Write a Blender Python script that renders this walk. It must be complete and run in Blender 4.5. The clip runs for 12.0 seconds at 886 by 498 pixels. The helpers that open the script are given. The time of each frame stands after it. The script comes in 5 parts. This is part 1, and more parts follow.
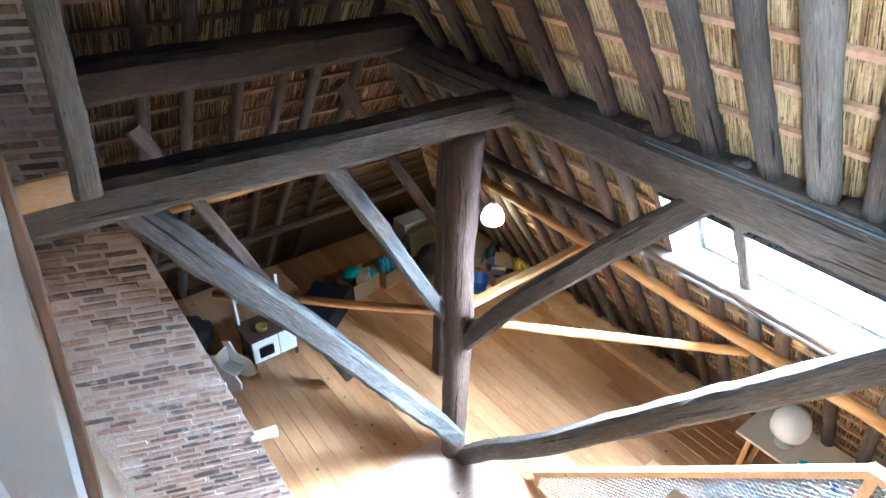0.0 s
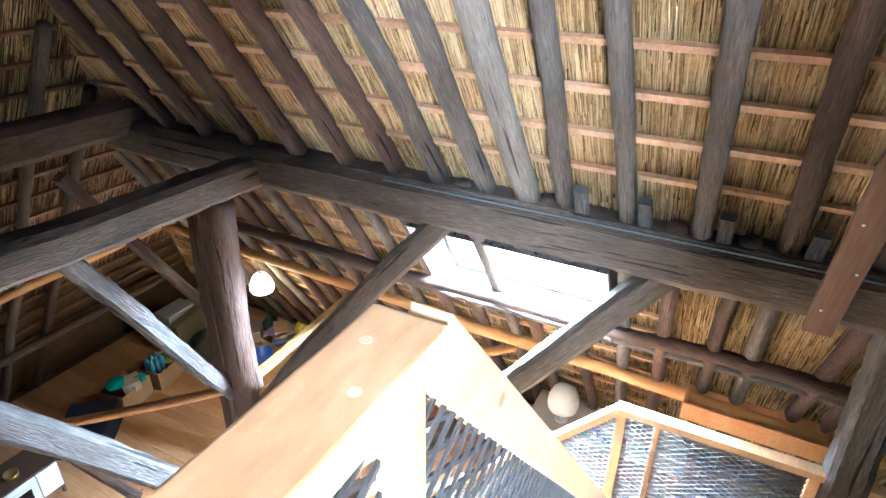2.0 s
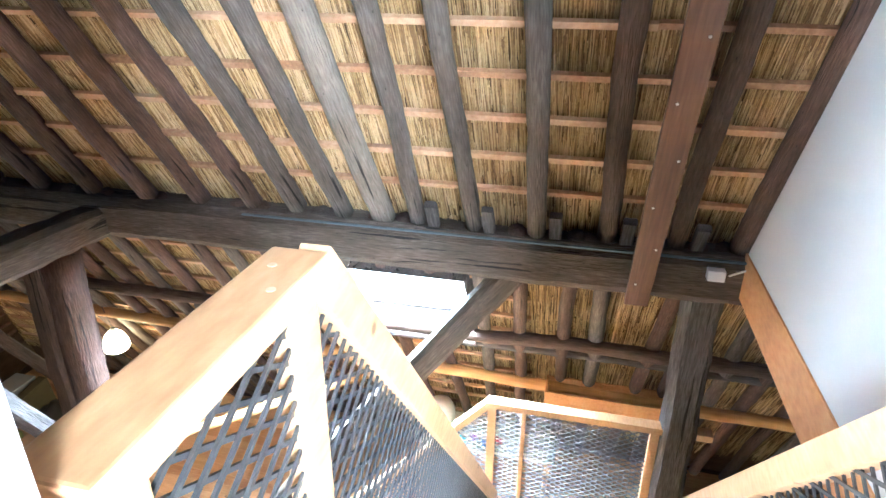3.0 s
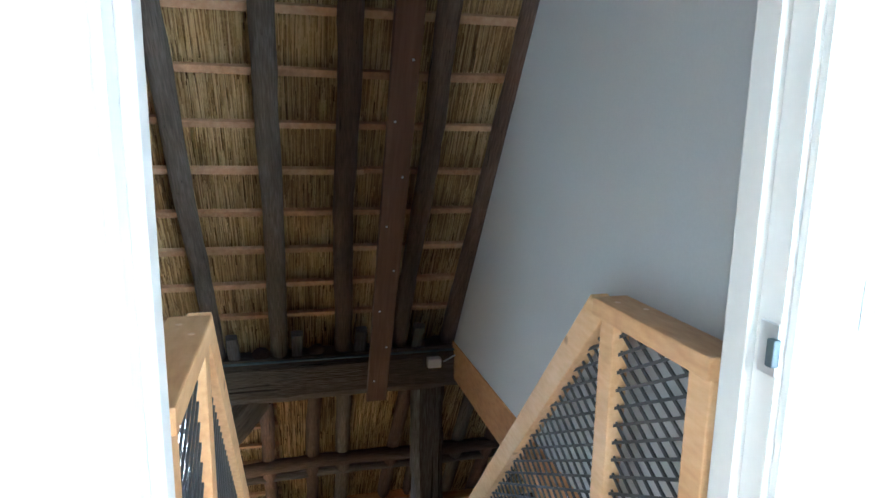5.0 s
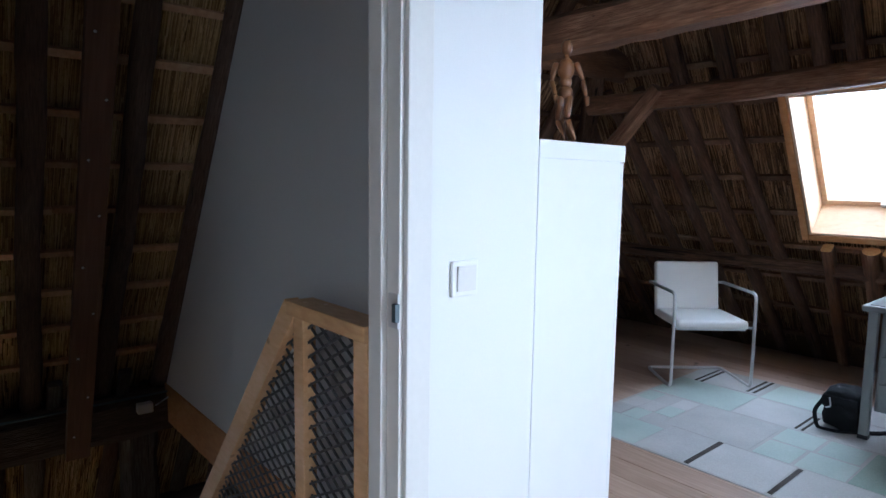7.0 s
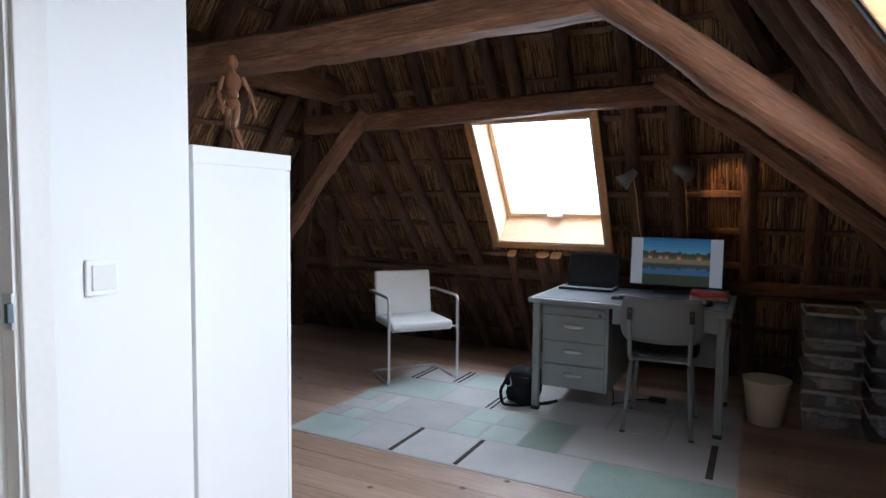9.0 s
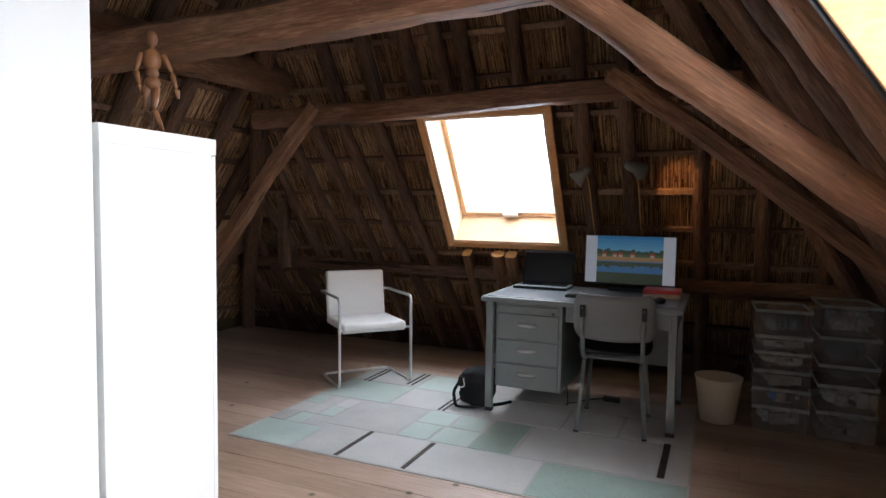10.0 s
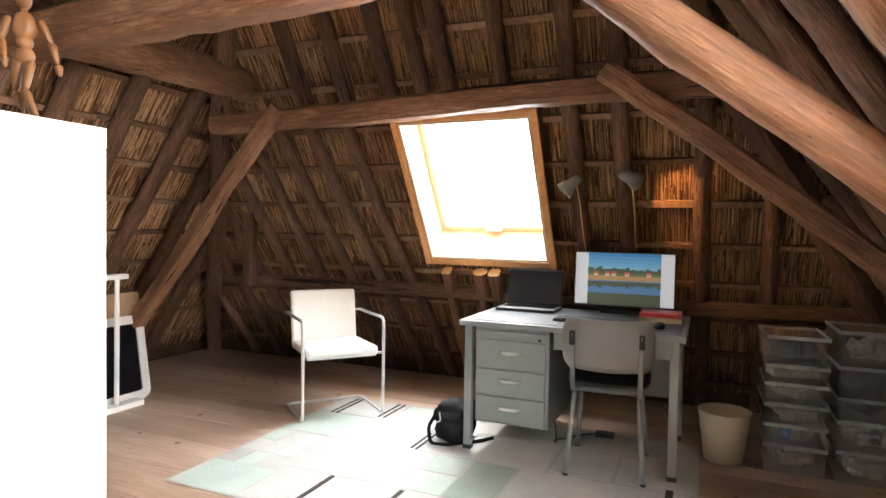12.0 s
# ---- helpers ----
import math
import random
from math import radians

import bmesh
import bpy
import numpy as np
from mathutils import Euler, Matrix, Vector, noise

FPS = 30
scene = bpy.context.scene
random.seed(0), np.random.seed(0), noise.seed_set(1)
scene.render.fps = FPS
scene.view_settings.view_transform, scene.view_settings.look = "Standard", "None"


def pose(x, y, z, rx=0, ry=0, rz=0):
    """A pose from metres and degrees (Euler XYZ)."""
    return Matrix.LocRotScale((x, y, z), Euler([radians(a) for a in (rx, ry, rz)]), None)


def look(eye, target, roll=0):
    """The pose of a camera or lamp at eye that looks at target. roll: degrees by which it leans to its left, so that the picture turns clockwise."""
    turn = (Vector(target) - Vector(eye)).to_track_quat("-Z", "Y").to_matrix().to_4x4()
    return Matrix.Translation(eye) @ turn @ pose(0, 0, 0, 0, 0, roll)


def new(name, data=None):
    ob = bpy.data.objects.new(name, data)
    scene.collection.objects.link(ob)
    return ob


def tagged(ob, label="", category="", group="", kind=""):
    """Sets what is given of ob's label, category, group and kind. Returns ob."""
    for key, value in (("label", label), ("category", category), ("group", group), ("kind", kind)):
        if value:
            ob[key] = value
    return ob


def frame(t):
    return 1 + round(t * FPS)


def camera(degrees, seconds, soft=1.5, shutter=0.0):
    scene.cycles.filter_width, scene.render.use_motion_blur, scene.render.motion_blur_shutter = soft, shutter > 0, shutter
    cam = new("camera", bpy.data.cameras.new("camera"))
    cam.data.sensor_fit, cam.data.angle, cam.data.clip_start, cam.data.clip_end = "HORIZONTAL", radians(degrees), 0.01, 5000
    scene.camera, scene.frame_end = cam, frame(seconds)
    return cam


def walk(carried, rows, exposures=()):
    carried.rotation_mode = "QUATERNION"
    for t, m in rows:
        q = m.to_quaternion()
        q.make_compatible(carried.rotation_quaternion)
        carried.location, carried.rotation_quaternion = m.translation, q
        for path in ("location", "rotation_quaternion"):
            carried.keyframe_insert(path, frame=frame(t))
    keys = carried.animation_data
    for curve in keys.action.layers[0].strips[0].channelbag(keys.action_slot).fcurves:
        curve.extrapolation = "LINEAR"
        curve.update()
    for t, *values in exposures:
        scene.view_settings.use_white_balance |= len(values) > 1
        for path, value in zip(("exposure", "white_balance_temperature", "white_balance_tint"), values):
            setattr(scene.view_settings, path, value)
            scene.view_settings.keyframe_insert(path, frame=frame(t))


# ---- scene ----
cam = camera(71.84, 12.0)
# seconds, eye x, y, z, yaw, pitch, roll
PATH = [
    (0, 0.255, 0.010, 1.359, -37.55, -33.88, -1.25),
    (0.5, 0.198, 0.008, 1.333, -41.66, -31.64, -1.26),
    (1, 0.154, -0.040, 1.331, -47.11, -29.72, -1.30),
    (1.5, 0.136, -0.107, 1.348, -54.72, -28.62, -1.00),
    (2, 0.101, -0.185, 1.352, -62.16, -27.38, -0.62),
    (2.5, -0.028, -0.256, 1.355, -70.06, -26.06, -0.58),
    (3, -0.163, -0.292, 1.366, -76.45, -23.89, -0.38),
    (5, -0.693, -0.126, 1.382, -104.21, -10.43, -0.85),
    (5.5, -0.807, -0.102, 1.368, -112.40, -10.68, -0.93),
    (6, -0.880, -0.088, 1.364, -121.48, -9.12, -0.99),
    (6.5, -0.959, -0.041, 1.372, -126.98, -7.27, -0.83),
    (7, -1.054, -0.019, 1.374, -130.45, -6.36, -0.80),
    (7.5, -1.177, 0.005, 1.374, -136.03, -5.02, -0.80),
    (9.5, -1.404, -0.134, 1.296, -155.17, -3.80, -0.72),
    (10, -1.414, -0.208, 1.271, -155.82, -3.44, -0.78),
    (10.5, -1.408, -0.329, 1.247, -156.29, -3.28, -0.81),
    (11, -1.386, -0.457, 1.242, -156.63, -3.01, -0.88),
    (11.5, -1.365, -0.557, 1.244, -156.66, -2.94, -0.90),
    (12, -1.332, -0.617, 1.255, -156.75, -1.87, -0.99),
]
EXPOSURES = [(0.0, 2.15, 4350, 1), (1.5, 2.5, 4450, 3), (3.0, 2.55, 4700, 4), (5.0, 0.4, 4750, -2), (6.0, -1.4, 4700, 6), (7.5, -1.65, 4950, 8), (9.5, -1.55, 5450, 10), (12.0, 0.05, 6350, 10)]
walk(cam, [(t, pose(x, y, z, 90 + pitch, roll, yaw)) for t, x, y, z, yaw, pitch, roll in PATH], EXPOSURES)

# ---- light ----
world = bpy.data.worlds.new("sky")
scene.world = world
world.use_nodes = True
wn, wl = world.node_tree.nodes, world.node_tree.links
sky = wn.new("ShaderNodeTexSky")
sky.sky_type, sky.sun_disc = "NISHITA", False
sky.sun_elevation, sky.sun_rotation = radians(48), radians(100)
wl.new(sky.outputs["Color"], wn["Background"].inputs["Color"])
wn["Background"].inputs["Strength"].default_value = 0.15


def area_lamp(name, m, sx, sy, watts, colour=(1.0, 0.97, 0.93)):
    data = bpy.data.lights.new(name, "AREA")
    data.shape, data.size, data.size_y, data.energy, data.color = "RECTANGLE", sx, sy, watts, colour
    ob = new(name, data)
    ob.matrix_world = m
    return ob


sun_data = bpy.data.lights.new("sun", "SUN")
sun_data.energy, sun_data.angle, sun_data.color = 1.0, radians(12), (1.0, 0.96, 0.9)
sun = new("sun", sun_data)
sun.matrix_world = look((8, -2, 9), (0, 0, 0))

# ---- materials ----


def mat(name, colours, rough=0.7, metal=0.0, scale=(6, 6, 6), grain=(60, 60, 60), bump=0.2, bump_dist=0.01, island=0.0, object_random=0.0, spec=0.3, mix=0.5, knots=0.0, cracks=False, wash=None):
    """A surface with two scales of colour variation and a fine relief; colours: dark, middle, light."""
    m = bpy.data.materials.new(name)
    m.use_nodes = True
    n, l = m.node_tree.nodes, m.node_tree.links
    b = n["Principled BSDF"]
    tc = n.new("ShaderNodeTexCoord")
    mp = n.new("ShaderNodeMapping")
    mp.inputs["Scale"].default_value = scale
    l.new(tc.outputs["Object"], mp.inputs["Vector"])
    n1 = n.new("ShaderNodeTexNoise")
    n1.inputs["Scale"].default_value, n1.inputs["Detail"].default_value = 1.0, 4.0
    l.new(mp.outputs["Vector"], n1.inputs["Vector"])
    mp2 = n.new("ShaderNodeMapping")
    mp2.inputs["Scale"].default_value = grain
    l.new(tc.outputs["Object"], mp2.inputs["Vector"])
    n2 = n.new("ShaderNodeTexNoise")
    n2.inputs["Scale"].default_value, n2.inputs["Detail"].default_value = 1.0, 6.0
    l.new(mp2.outputs["Vector"], n2.inputs["Vector"])
    mx = n.new("ShaderNodeMath")
    mx.operation = "MULTIPLY_ADD"
    l.new(n2.outputs["Fac"], mx.inputs[0])
    mx.inputs[1].default_value = mix
    sc = n.new("ShaderNodeMath")
    sc.operation = "MULTIPLY"
    l.new(n1.outputs["Fac"], sc.inputs[0])
    sc.inputs[1].default_value = 1.0 - mix
    l.new(sc.outputs[0], mx.inputs[2])
    last = mx.outputs[0]
    for amount, node, socket in ((island, "ShaderNodeNewGeometry", "Random Per Island"), (object_random, "ShaderNodeObjectInfo", "Random")):
        if amount:
            g = n.new(node)
            a = n.new("ShaderNodeMath")
            a.operation = "MULTIPLY_ADD"
            l.new(g.outputs[socket], a.inputs[0])
            a.inputs[1].default_value = amount
            sub = n.new("ShaderNodeMath")
            sub.operation = "SUBTRACT"
            l.new(last, sub.inputs[0])
            sub.inputs[1].default_value = amount / 2
            l.new(sub.outputs[0], a.inputs[2])
            last = a.outputs[0]
    ramp = n.new("ShaderNodeValToRGB")
    e = ramp.color_ramp.elements
    e[0].position, e[1].position = 0.28, 0.72
    e[0].color, e[1].color = (*colours[0], 1), (*colours[2], 1)
    mid = e.new(0.5)
    mid.color = (*colours[1], 1)
    l.new(last, ramp.inputs["Fac"])
    colour = ramp.outputs["Color"]

    def darken(value, lo, hi, dark):
        rng = n.new("ShaderNodeMapRange")
        rng.inputs["From Min"].default_value, rng.inputs["From Max"].default_value = lo, hi
        l.new(value, rng.inputs["Value"])
        mixer = n.new("ShaderNodeMix")
        mixer.data_type = "RGBA"
        mixer.inputs[6].default_value = (*dark, 1)
        l.new(rng.outputs["Result"], mixer.inputs[0])
        l.new(colour, mixer.inputs[7])
        return mixer.outputs[2]

    if knots:
        vor = n.new("ShaderNodeTexVoronoi")
        vor.inputs["Scale"].default_value = knots
        l.new(tc.outputs["Object"], vor.inputs["Vector"])
        colour = darken(vor.outputs["Distance"], 0.05, 0.1, tint(colours[0], 0.35))
    if cracks:
        mp3 = n.new("ShaderNodeMapping")
        mp3.inputs["Scale"].default_value = (26, 26, 0.8)
        l.new(tc.outputs["Object"], mp3.inputs["Vector"])
        n3 = n.new("ShaderNodeTexNoise")
        n3.inputs["Scale"].default_value, n3.inputs["Detail"].default_value = 1.0, 3.0
        l.new(mp3.outputs["Vector"], n3.inputs["Vector"])
        colour = darken(n3.outputs["Fac"], 0.33, 0.36, tint(colours[0], 0.25))
        pits = n.new("ShaderNodeTexVoronoi")
        pits.inputs["Scale"].default_value = 1.0
        mp4 = n.new("ShaderNodeMapping")
        mp4.inputs["Scale"].default_value = (29, 29, 9)
        l.new(tc.outputs["Object"], mp4.inputs["Vector"])
        l.new(mp4.outputs["Vector"], pits.inputs["Vector"])
        colour = darken(pits.outputs["Distance"], 0.04, 0.09, tint(colours[0], 0.5))
    for size, lo, hi, pale in wash or ():
        nz = n.new("ShaderNodeTexNoise")
        nz.inputs["Scale"].default_value, nz.inputs["Detail"].default_value, nz.inputs["Roughness"].default_value = size, 6.0, 0.65
        l.new(tc.outputs["Object"], nz.inputs["Vector"])
        colour = darken(nz.outputs["Fac"], hi, lo, pale)
    l.new(colour, b.inputs["Base Color"])
    b.inputs["Roughness"].default_value, b.inputs["Metallic"].default_value = rough, metal
    b.inputs["Specular IOR Level"].default_value = spec
    if bump:
        bp = n.new("ShaderNodeBump")
        bp.inputs["Strength"].default_value, bp.inputs["Distance"].default_value = bump, bump_dist
        l.new(n2.outputs["Fac"], bp.inputs["Height"])
        l.new(bp.outputs["Normal"], b.inputs["Normal"])
    return m


def tint(c, f):
    return tuple(min(1.0, v * f) for v in c)


def tone(c, spread=0.25):
    return (tint(c, 1 - spread), c, tint(c, 1 + spread))


OLD_OAK = mat("old_oak", ((0.04, 0.03, 0.021), (0.092, 0.07, 0.05), (0.19, 0.152, 0.115)), 0.75, scale=(7, 7, 1.6), grain=(130, 130, 11), bump=0.85, mix=0.55, cracks=True)
GREY_OAK = mat("weathered_oak", ((0.045, 0.04, 0.035), (0.099, 0.086, 0.075), (0.209, 0.189, 0.173)), 0.8, scale=(7, 7, 1.6), grain=(130, 130, 11), bump=0.85, mix=0.55, cracks=True)
RED_OAK = mat("reddish_old_timber", ((0.039, 0.023, 0.016), (0.1, 0.059, 0.041), (0.2, 0.128, 0.092)), 0.7, scale=(7, 7, 1.6), grain=(130, 130, 11), bump=0.85, mix=0.55, cracks=True)
BROWN_BEAM = mat("brown_timber", ((0.042, 0.02, 0.01), (0.165, 0.077, 0.037), (0.42, 0.24, 0.14)), 0.62, scale=(7, 7, 1.6), grain=(130, 130, 11), bump=0.6, mix=0.36, cracks=True, knots=2.6)
DARK_BEAM = mat("dark_rafter_wood", ((0.035, 0.023, 0.016), (0.08, 0.051, 0.036), (0.15, 0.1, 0.072)), 0.75, scale=(7, 7, 1.6), grain=(130, 130, 11), bump=0.85, mix=0.55, cracks=True)
GREY_RAFTER = mat("grey_rafter_wood", ((0.05, 0.04, 0.03), (0.108, 0.088, 0.068), (0.21, 0.178, 0.148)), 0.8, scale=(7, 7, 1.6), grain=(130, 130, 11), bump=0.85, mix=0.55, cracks=True)
YELLOW_POLE = mat("yellow_pole_wood", ((0.36, 0.17, 0.055), (0.55, 0.3, 0.1), (0.68, 0.42, 0.18)), 0.5, scale=(5, 5, 1), grain=(50, 50, 4), bump=0.2)
PINE = mat("planed_pine", ((0.46, 0.25, 0.105), (0.59, 0.355, 0.165), (0.69, 0.455, 0.25)), 0.45, scale=(5, 5, 5), grain=(20, 70, 70), bump=0.08, object_random=0.15, knots=5.5)
PINE_TRIM = mat("pine_trim", ((0.44, 0.19, 0.06), (0.58, 0.28, 0.1), (0.66, 0.37, 0.16)), 0.5, scale=(4, 4, 4), grain=(18, 50, 50), bump=0.1)
# lighter copy of pine: daylight and glare on lining and plugs put into colour
PALE_PINE = mat("daylit_pine", ((0.62, 0.4, 0.22), (0.74, 0.53, 0.34), (0.8, 0.62, 0.44)), 0.4, scale=(4, 4, 4), grain=(18, 50, 50), bump=0.06)
WARM_DARK = mat("dark_warm_timber", ((0.032, 0.015, 0.008), (0.1, 0.05, 0.027), (0.22, 0.125, 0.075)), 0.7, scale=(7, 7, 1.6), grain=(130, 130, 11), bump=0.85, mix=0.55, cracks=True)
PALE_OAK = mat("pale_weathered_oak", ((0.09, 0.075, 0.055), (0.2, 0.172, 0.135), (0.33, 0.29, 0.235)), 0.8, scale=(7, 7, 1.6), grain=(130, 130, 11), bump=0.85, mix=0.55, cracks=True)
BATTEN = mat("roof_batten_wood", ((0.27, 0.14, 0.07), (0.44, 0.26, 0.14), (0.57, 0.38, 0.23)), 0.7, scale=(4, 4, 4), grain=(40, 40, 40), bump=0.2, object_random=0.3)
DARK_BATTEN = mat("dark_batten_wood", ((0.08, 0.038, 0.02), (0.16, 0.085, 0.045), (0.28, 0.17, 0.1)), 0.7, scale=(4, 4, 4), grain=(40, 40, 40), bump=0.2, object_random=0.3)
REED = mat("reed", ((0.22, 0.125, 0.045), (0.47, 0.31, 0.125), (0.68, 0.5, 0.26)), 0.65, scale=(2, 2, 2), grain=(60, 60, 60), bump=0.1, island=0.55, mix=0.4)
REED_BROWN = mat("brown_reed", ((0.085, 0.038, 0.016), (0.29, 0.15, 0.068), (0.56, 0.34, 0.175)), 0.65, scale=(2, 2, 2), grain=(60, 60, 60), bump=0.1, island=0.6, mix=0.4)
# bed behind the stalks, coloured dark for the shade in their gaps
REED_DARK = mat("shaded_reed_bed", ((0.045, 0.025, 0.01), (0.095, 0.055, 0.024), (0.16, 0.1, 0.048)), 0.9, grain=(90, 90, 90), bump=0.5)
FLOOR_BARN = mat("varnished_pine_floor", ((0.36, 0.17, 0.065), (0.5, 0.27, 0.115), (0.62, 0.37, 0.18)), 0.32, scale=(4, 0.8, 4), grain=(60, 5, 60), bump=0.05, object_random=0.3, spec=0.5, knots=4.5)
FLOOR_ROOM = mat("lye_treated_floor", ((0.27, 0.17, 0.115), (0.39, 0.265, 0.19), (0.5, 0.36, 0.27)), 0.42, scale=(0.8, 4, 4), grain=(5, 60, 60), bump=0.06, object_random=0.25, spec=0.45, knots=4.5)
WHITE_WALL = mat("white_wall_paint", tone((0.8, 0.8, 0.78), 0.02), 0.6, scale=(1, 1, 1), grain=(180, 180, 180), bump=0.05, bump_dist=0.002)
GREY_WALL = mat("grey_plaster", tone((0.74, 0.735, 0.72), 0.04), 0.8, scale=(1.2, 1.2, 1.2), grain=(120, 120, 120), bump=0.08, bump_dist=0.003)
WHITE_LACQUER = mat("white_lacquer", tone((0.82, 0.82, 0.8), 0.015), 0.3, scale=(1, 1, 1), grain=(20, 20, 20), bump=0.0)
FRAME_PAINT = mat("cream_frame_paint", tone((0.76, 0.745, 0.7), 0.03), 0.4, scale=(2, 2, 2), grain=(60, 60, 60), bump=0.04)
BRICK = mat("old_brick", ((0.1, 0.075, 0.065), (0.33, 0.2, 0.145), (0.46, 0.34, 0.27)), 0.9, scale=(14, 14, 14), grain=(80, 80, 80), bump=0.6, object_random=0.5, mix=0.35, wash=((9.0, 0.61, 0.68, (0.42, 0.34, 0.27)), (2.3, 0.56, 0.7, (0.68, 0.65, 0.6))))
MORTAR = mat("lime_mortar", ((0.36, 0.28, 0.215), (0.48, 0.4, 0.32), (0.58, 0.51, 0.43)), 0.95, scale=(5, 5, 5), grain=(60, 60, 60), bump=0.6, wash=((2.3, 0.58, 0.7, (0.66, 0.63, 0.58)),))
STEEL_MESH = mat("grey_expanded_metal", tone((0.085, 0.085, 0.083), 0.25), 0.45, 0.5, grain=(80, 80, 80), bump=0.1)
CHROME = mat("chrome", tone((0.68, 0.68, 0.68), 0.05), 0.3, 0.55, bump=0.0)
GREY_STEEL = mat("grey_painted_steel", tone((0.2, 0.215, 0.21), 0.06), 0.42, scale=(3, 3, 3), grain=(50, 50, 50), bump=0.03)
BLACK = mat("black_plastic", tone((0.018, 0.018, 0.02), 0.2), 0.45, bump=0.05)
GALVANISED = mat("galvanised_strip", tone((0.12, 0.15, 0.16), 0.2), 0.5, 0.5, bump=0.05)

# ---- shape helpers ----


def mesh_of(name, bm):
    me = bpy.data.meshes.new(name)
    bmesh.ops.recalc_face_normals(bm, faces=bm.faces[:])
    bm.to_mesh(me)
    bm.free()
    return me


def thing(name, label, category, at=(0, 0, 0), rz=0.0, group="", kind=""):
    ob = new(name)
    ob.matrix_world = pose(*at, 0, 0, rz)
    ob.empty_display_size = 0.05
    return tagged(ob, label, category, group, kind)


def part(name, bm, material, parent=None, label="", smooth=False):
    place = None
    if isinstance(bm, tuple):
        bm, place = bm
    me = mesh_of(name, bm)
    me.materials.append(material)
    if smooth:
        for p in me.polygons:
            p.use_smooth = True
    ob = new(name, me)
    ob.parent = parent
    if place is not None:
        ob.matrix_basis = place
    if label:
        ob["label"] = label
    return ob


def solid(name, bm, material, label, category, kind="", group="", smooth=False):
    return tagged(part(name, bm, material, None, "", smooth), label, category, group, kind)


def box(bm, x0, x1, y0, y1, z0, z1, m=None, bevel=0.0):
    geo = bmesh.ops.create_cube(bm, size=1.0)["verts"]
    for v in geo:
        v.co = Vector(((x0 + x1) / 2 + v.co.x * (x1 - x0), (y0 + y1) / 2 + v.co.y * (y1 - y0), (z0 + z1) / 2 + v.co.z * (z1 - z0)))
    if bevel:
        edges = list({e for v in geo for e in v.link_edges})
        geo = [v for v in bmesh.ops.bevel(bm, geom=edges, offset=bevel, segments=2, affect="EDGES", profile=0.6)["verts"]]
        geo = list({w for v in geo for f in v.link_faces for w in f.verts})
    if m is not None:
        for v in geo:
            v.co = m @ v.co
    return geo


def abox(x0, x1, y0, y1, z0, z1, bevel=0.0, m=None):
    bm = bmesh.new()
    box(bm, x0, x1, y0, y1, z0, z1, m, bevel)
    return bm


def sweep(bm, path, section, twist=None, closed_ends=True):
    """Sweep a closed section (list of (a, b, scale-free)) along path points; each path item: (point, side, up, scale)."""
    rings = []
    for p, s, u, k in path:
        rings.append([bm.verts.new(Vector(p) + Vector(s) * a * k + Vector(u) * b * k) for a, b in section])
    for r0, r1 in zip(rings, rings[1:]):
        for i in range(len(section)):
            j = (i + 1) % len(section)
            bm.faces.new((r0[i], r0[j], r1[j], r1[i]))
    if closed_ends:
        bm.faces.new(rings[0][::-1])
        bm.faces.new(rings[-1])
    return rings


def axes(d, up=(0, 0, 1)):
    d = Vector(d).normalized()
    up = Vector(up)
    if abs(d.dot(up)) > 0.98:
        up = Vector((1, 0, 0))
    s = d.cross(up).normalized()
    return d, s, s.cross(d).normalized()


def timber(p0, p1, w, h, up=(0, 0, 1), wobble=0.012, bow=0.0, round_=False, seg=0, taper=1.0, seed=0, chamfer=0.18):
    """A hand-hewn beam or a pole from p0 to p1 with uneven faces."""
    bm = bmesh.new()
    p0, p1 = Vector(p0), Vector(p1)
    length = (p1 - p0).length
    d, s, u = axes(p1 - p0, up)
    seg = seg or max(6, int(length / 0.12))
    if round_:
        sec = [(math.cos(a) * w / 2, math.sin(a) * h / 2) for a in [2 * math.pi * i / 12 for i in range(12)]]
    else:
        c = min(w, h) * chamfer
        a, b = w / 2, h / 2
        sec = [(-a + c, -b), (0, -b), (a - c, -b), (a, -b + c), (a, 0), (a, b - c), (a - c, b), (0, b), (-a + c, b), (-a, b - c), (-a, 0), (-a, -b + c)]
    rings = []
    off = Vector((seed * 7.3, seed * 3.1, seed * 1.7))
    for i in range(seg + 1):
        t = i / seg
        c = p0.lerp(p1, t)
        drift = noise.noise_vector(c * 0.9 + off) * wobble * 1.6
        c = c + s * drift.x + u * drift.y + u * (bow * 4 * t * (1 - t))
        k = 1 + (taper - 1) * t
        ring = []
        for j, (a, b) in enumerate(sec):
            q = c + (s * a + u * b) * k
            nz = noise.noise(q * 7 + off) * wobble * 0.6 + noise.noise(q * 22 + off) * wobble * 0.3
            ring.append(bm.verts.new(q + (s * a + u * b).normalized() * nz))
        rings.append(ring)
    m = len(sec)
    for r0, r1 in zip(rings, rings[1:]):
        for i in range(m):
            bm.faces.new((r0[i], r0[(i + 1) % m], r1[(i + 1) % m], r1[i]))
    bm.faces.new(rings[0][::-1])
    bm.faces.new(rings[-1])
    m = Matrix((s, u, d)).transposed().to_4x4()
    m.translation = p0
    bmesh.ops.transform(bm, matrix=m.inverted(), verts=bm.verts[:])
    return bm, m


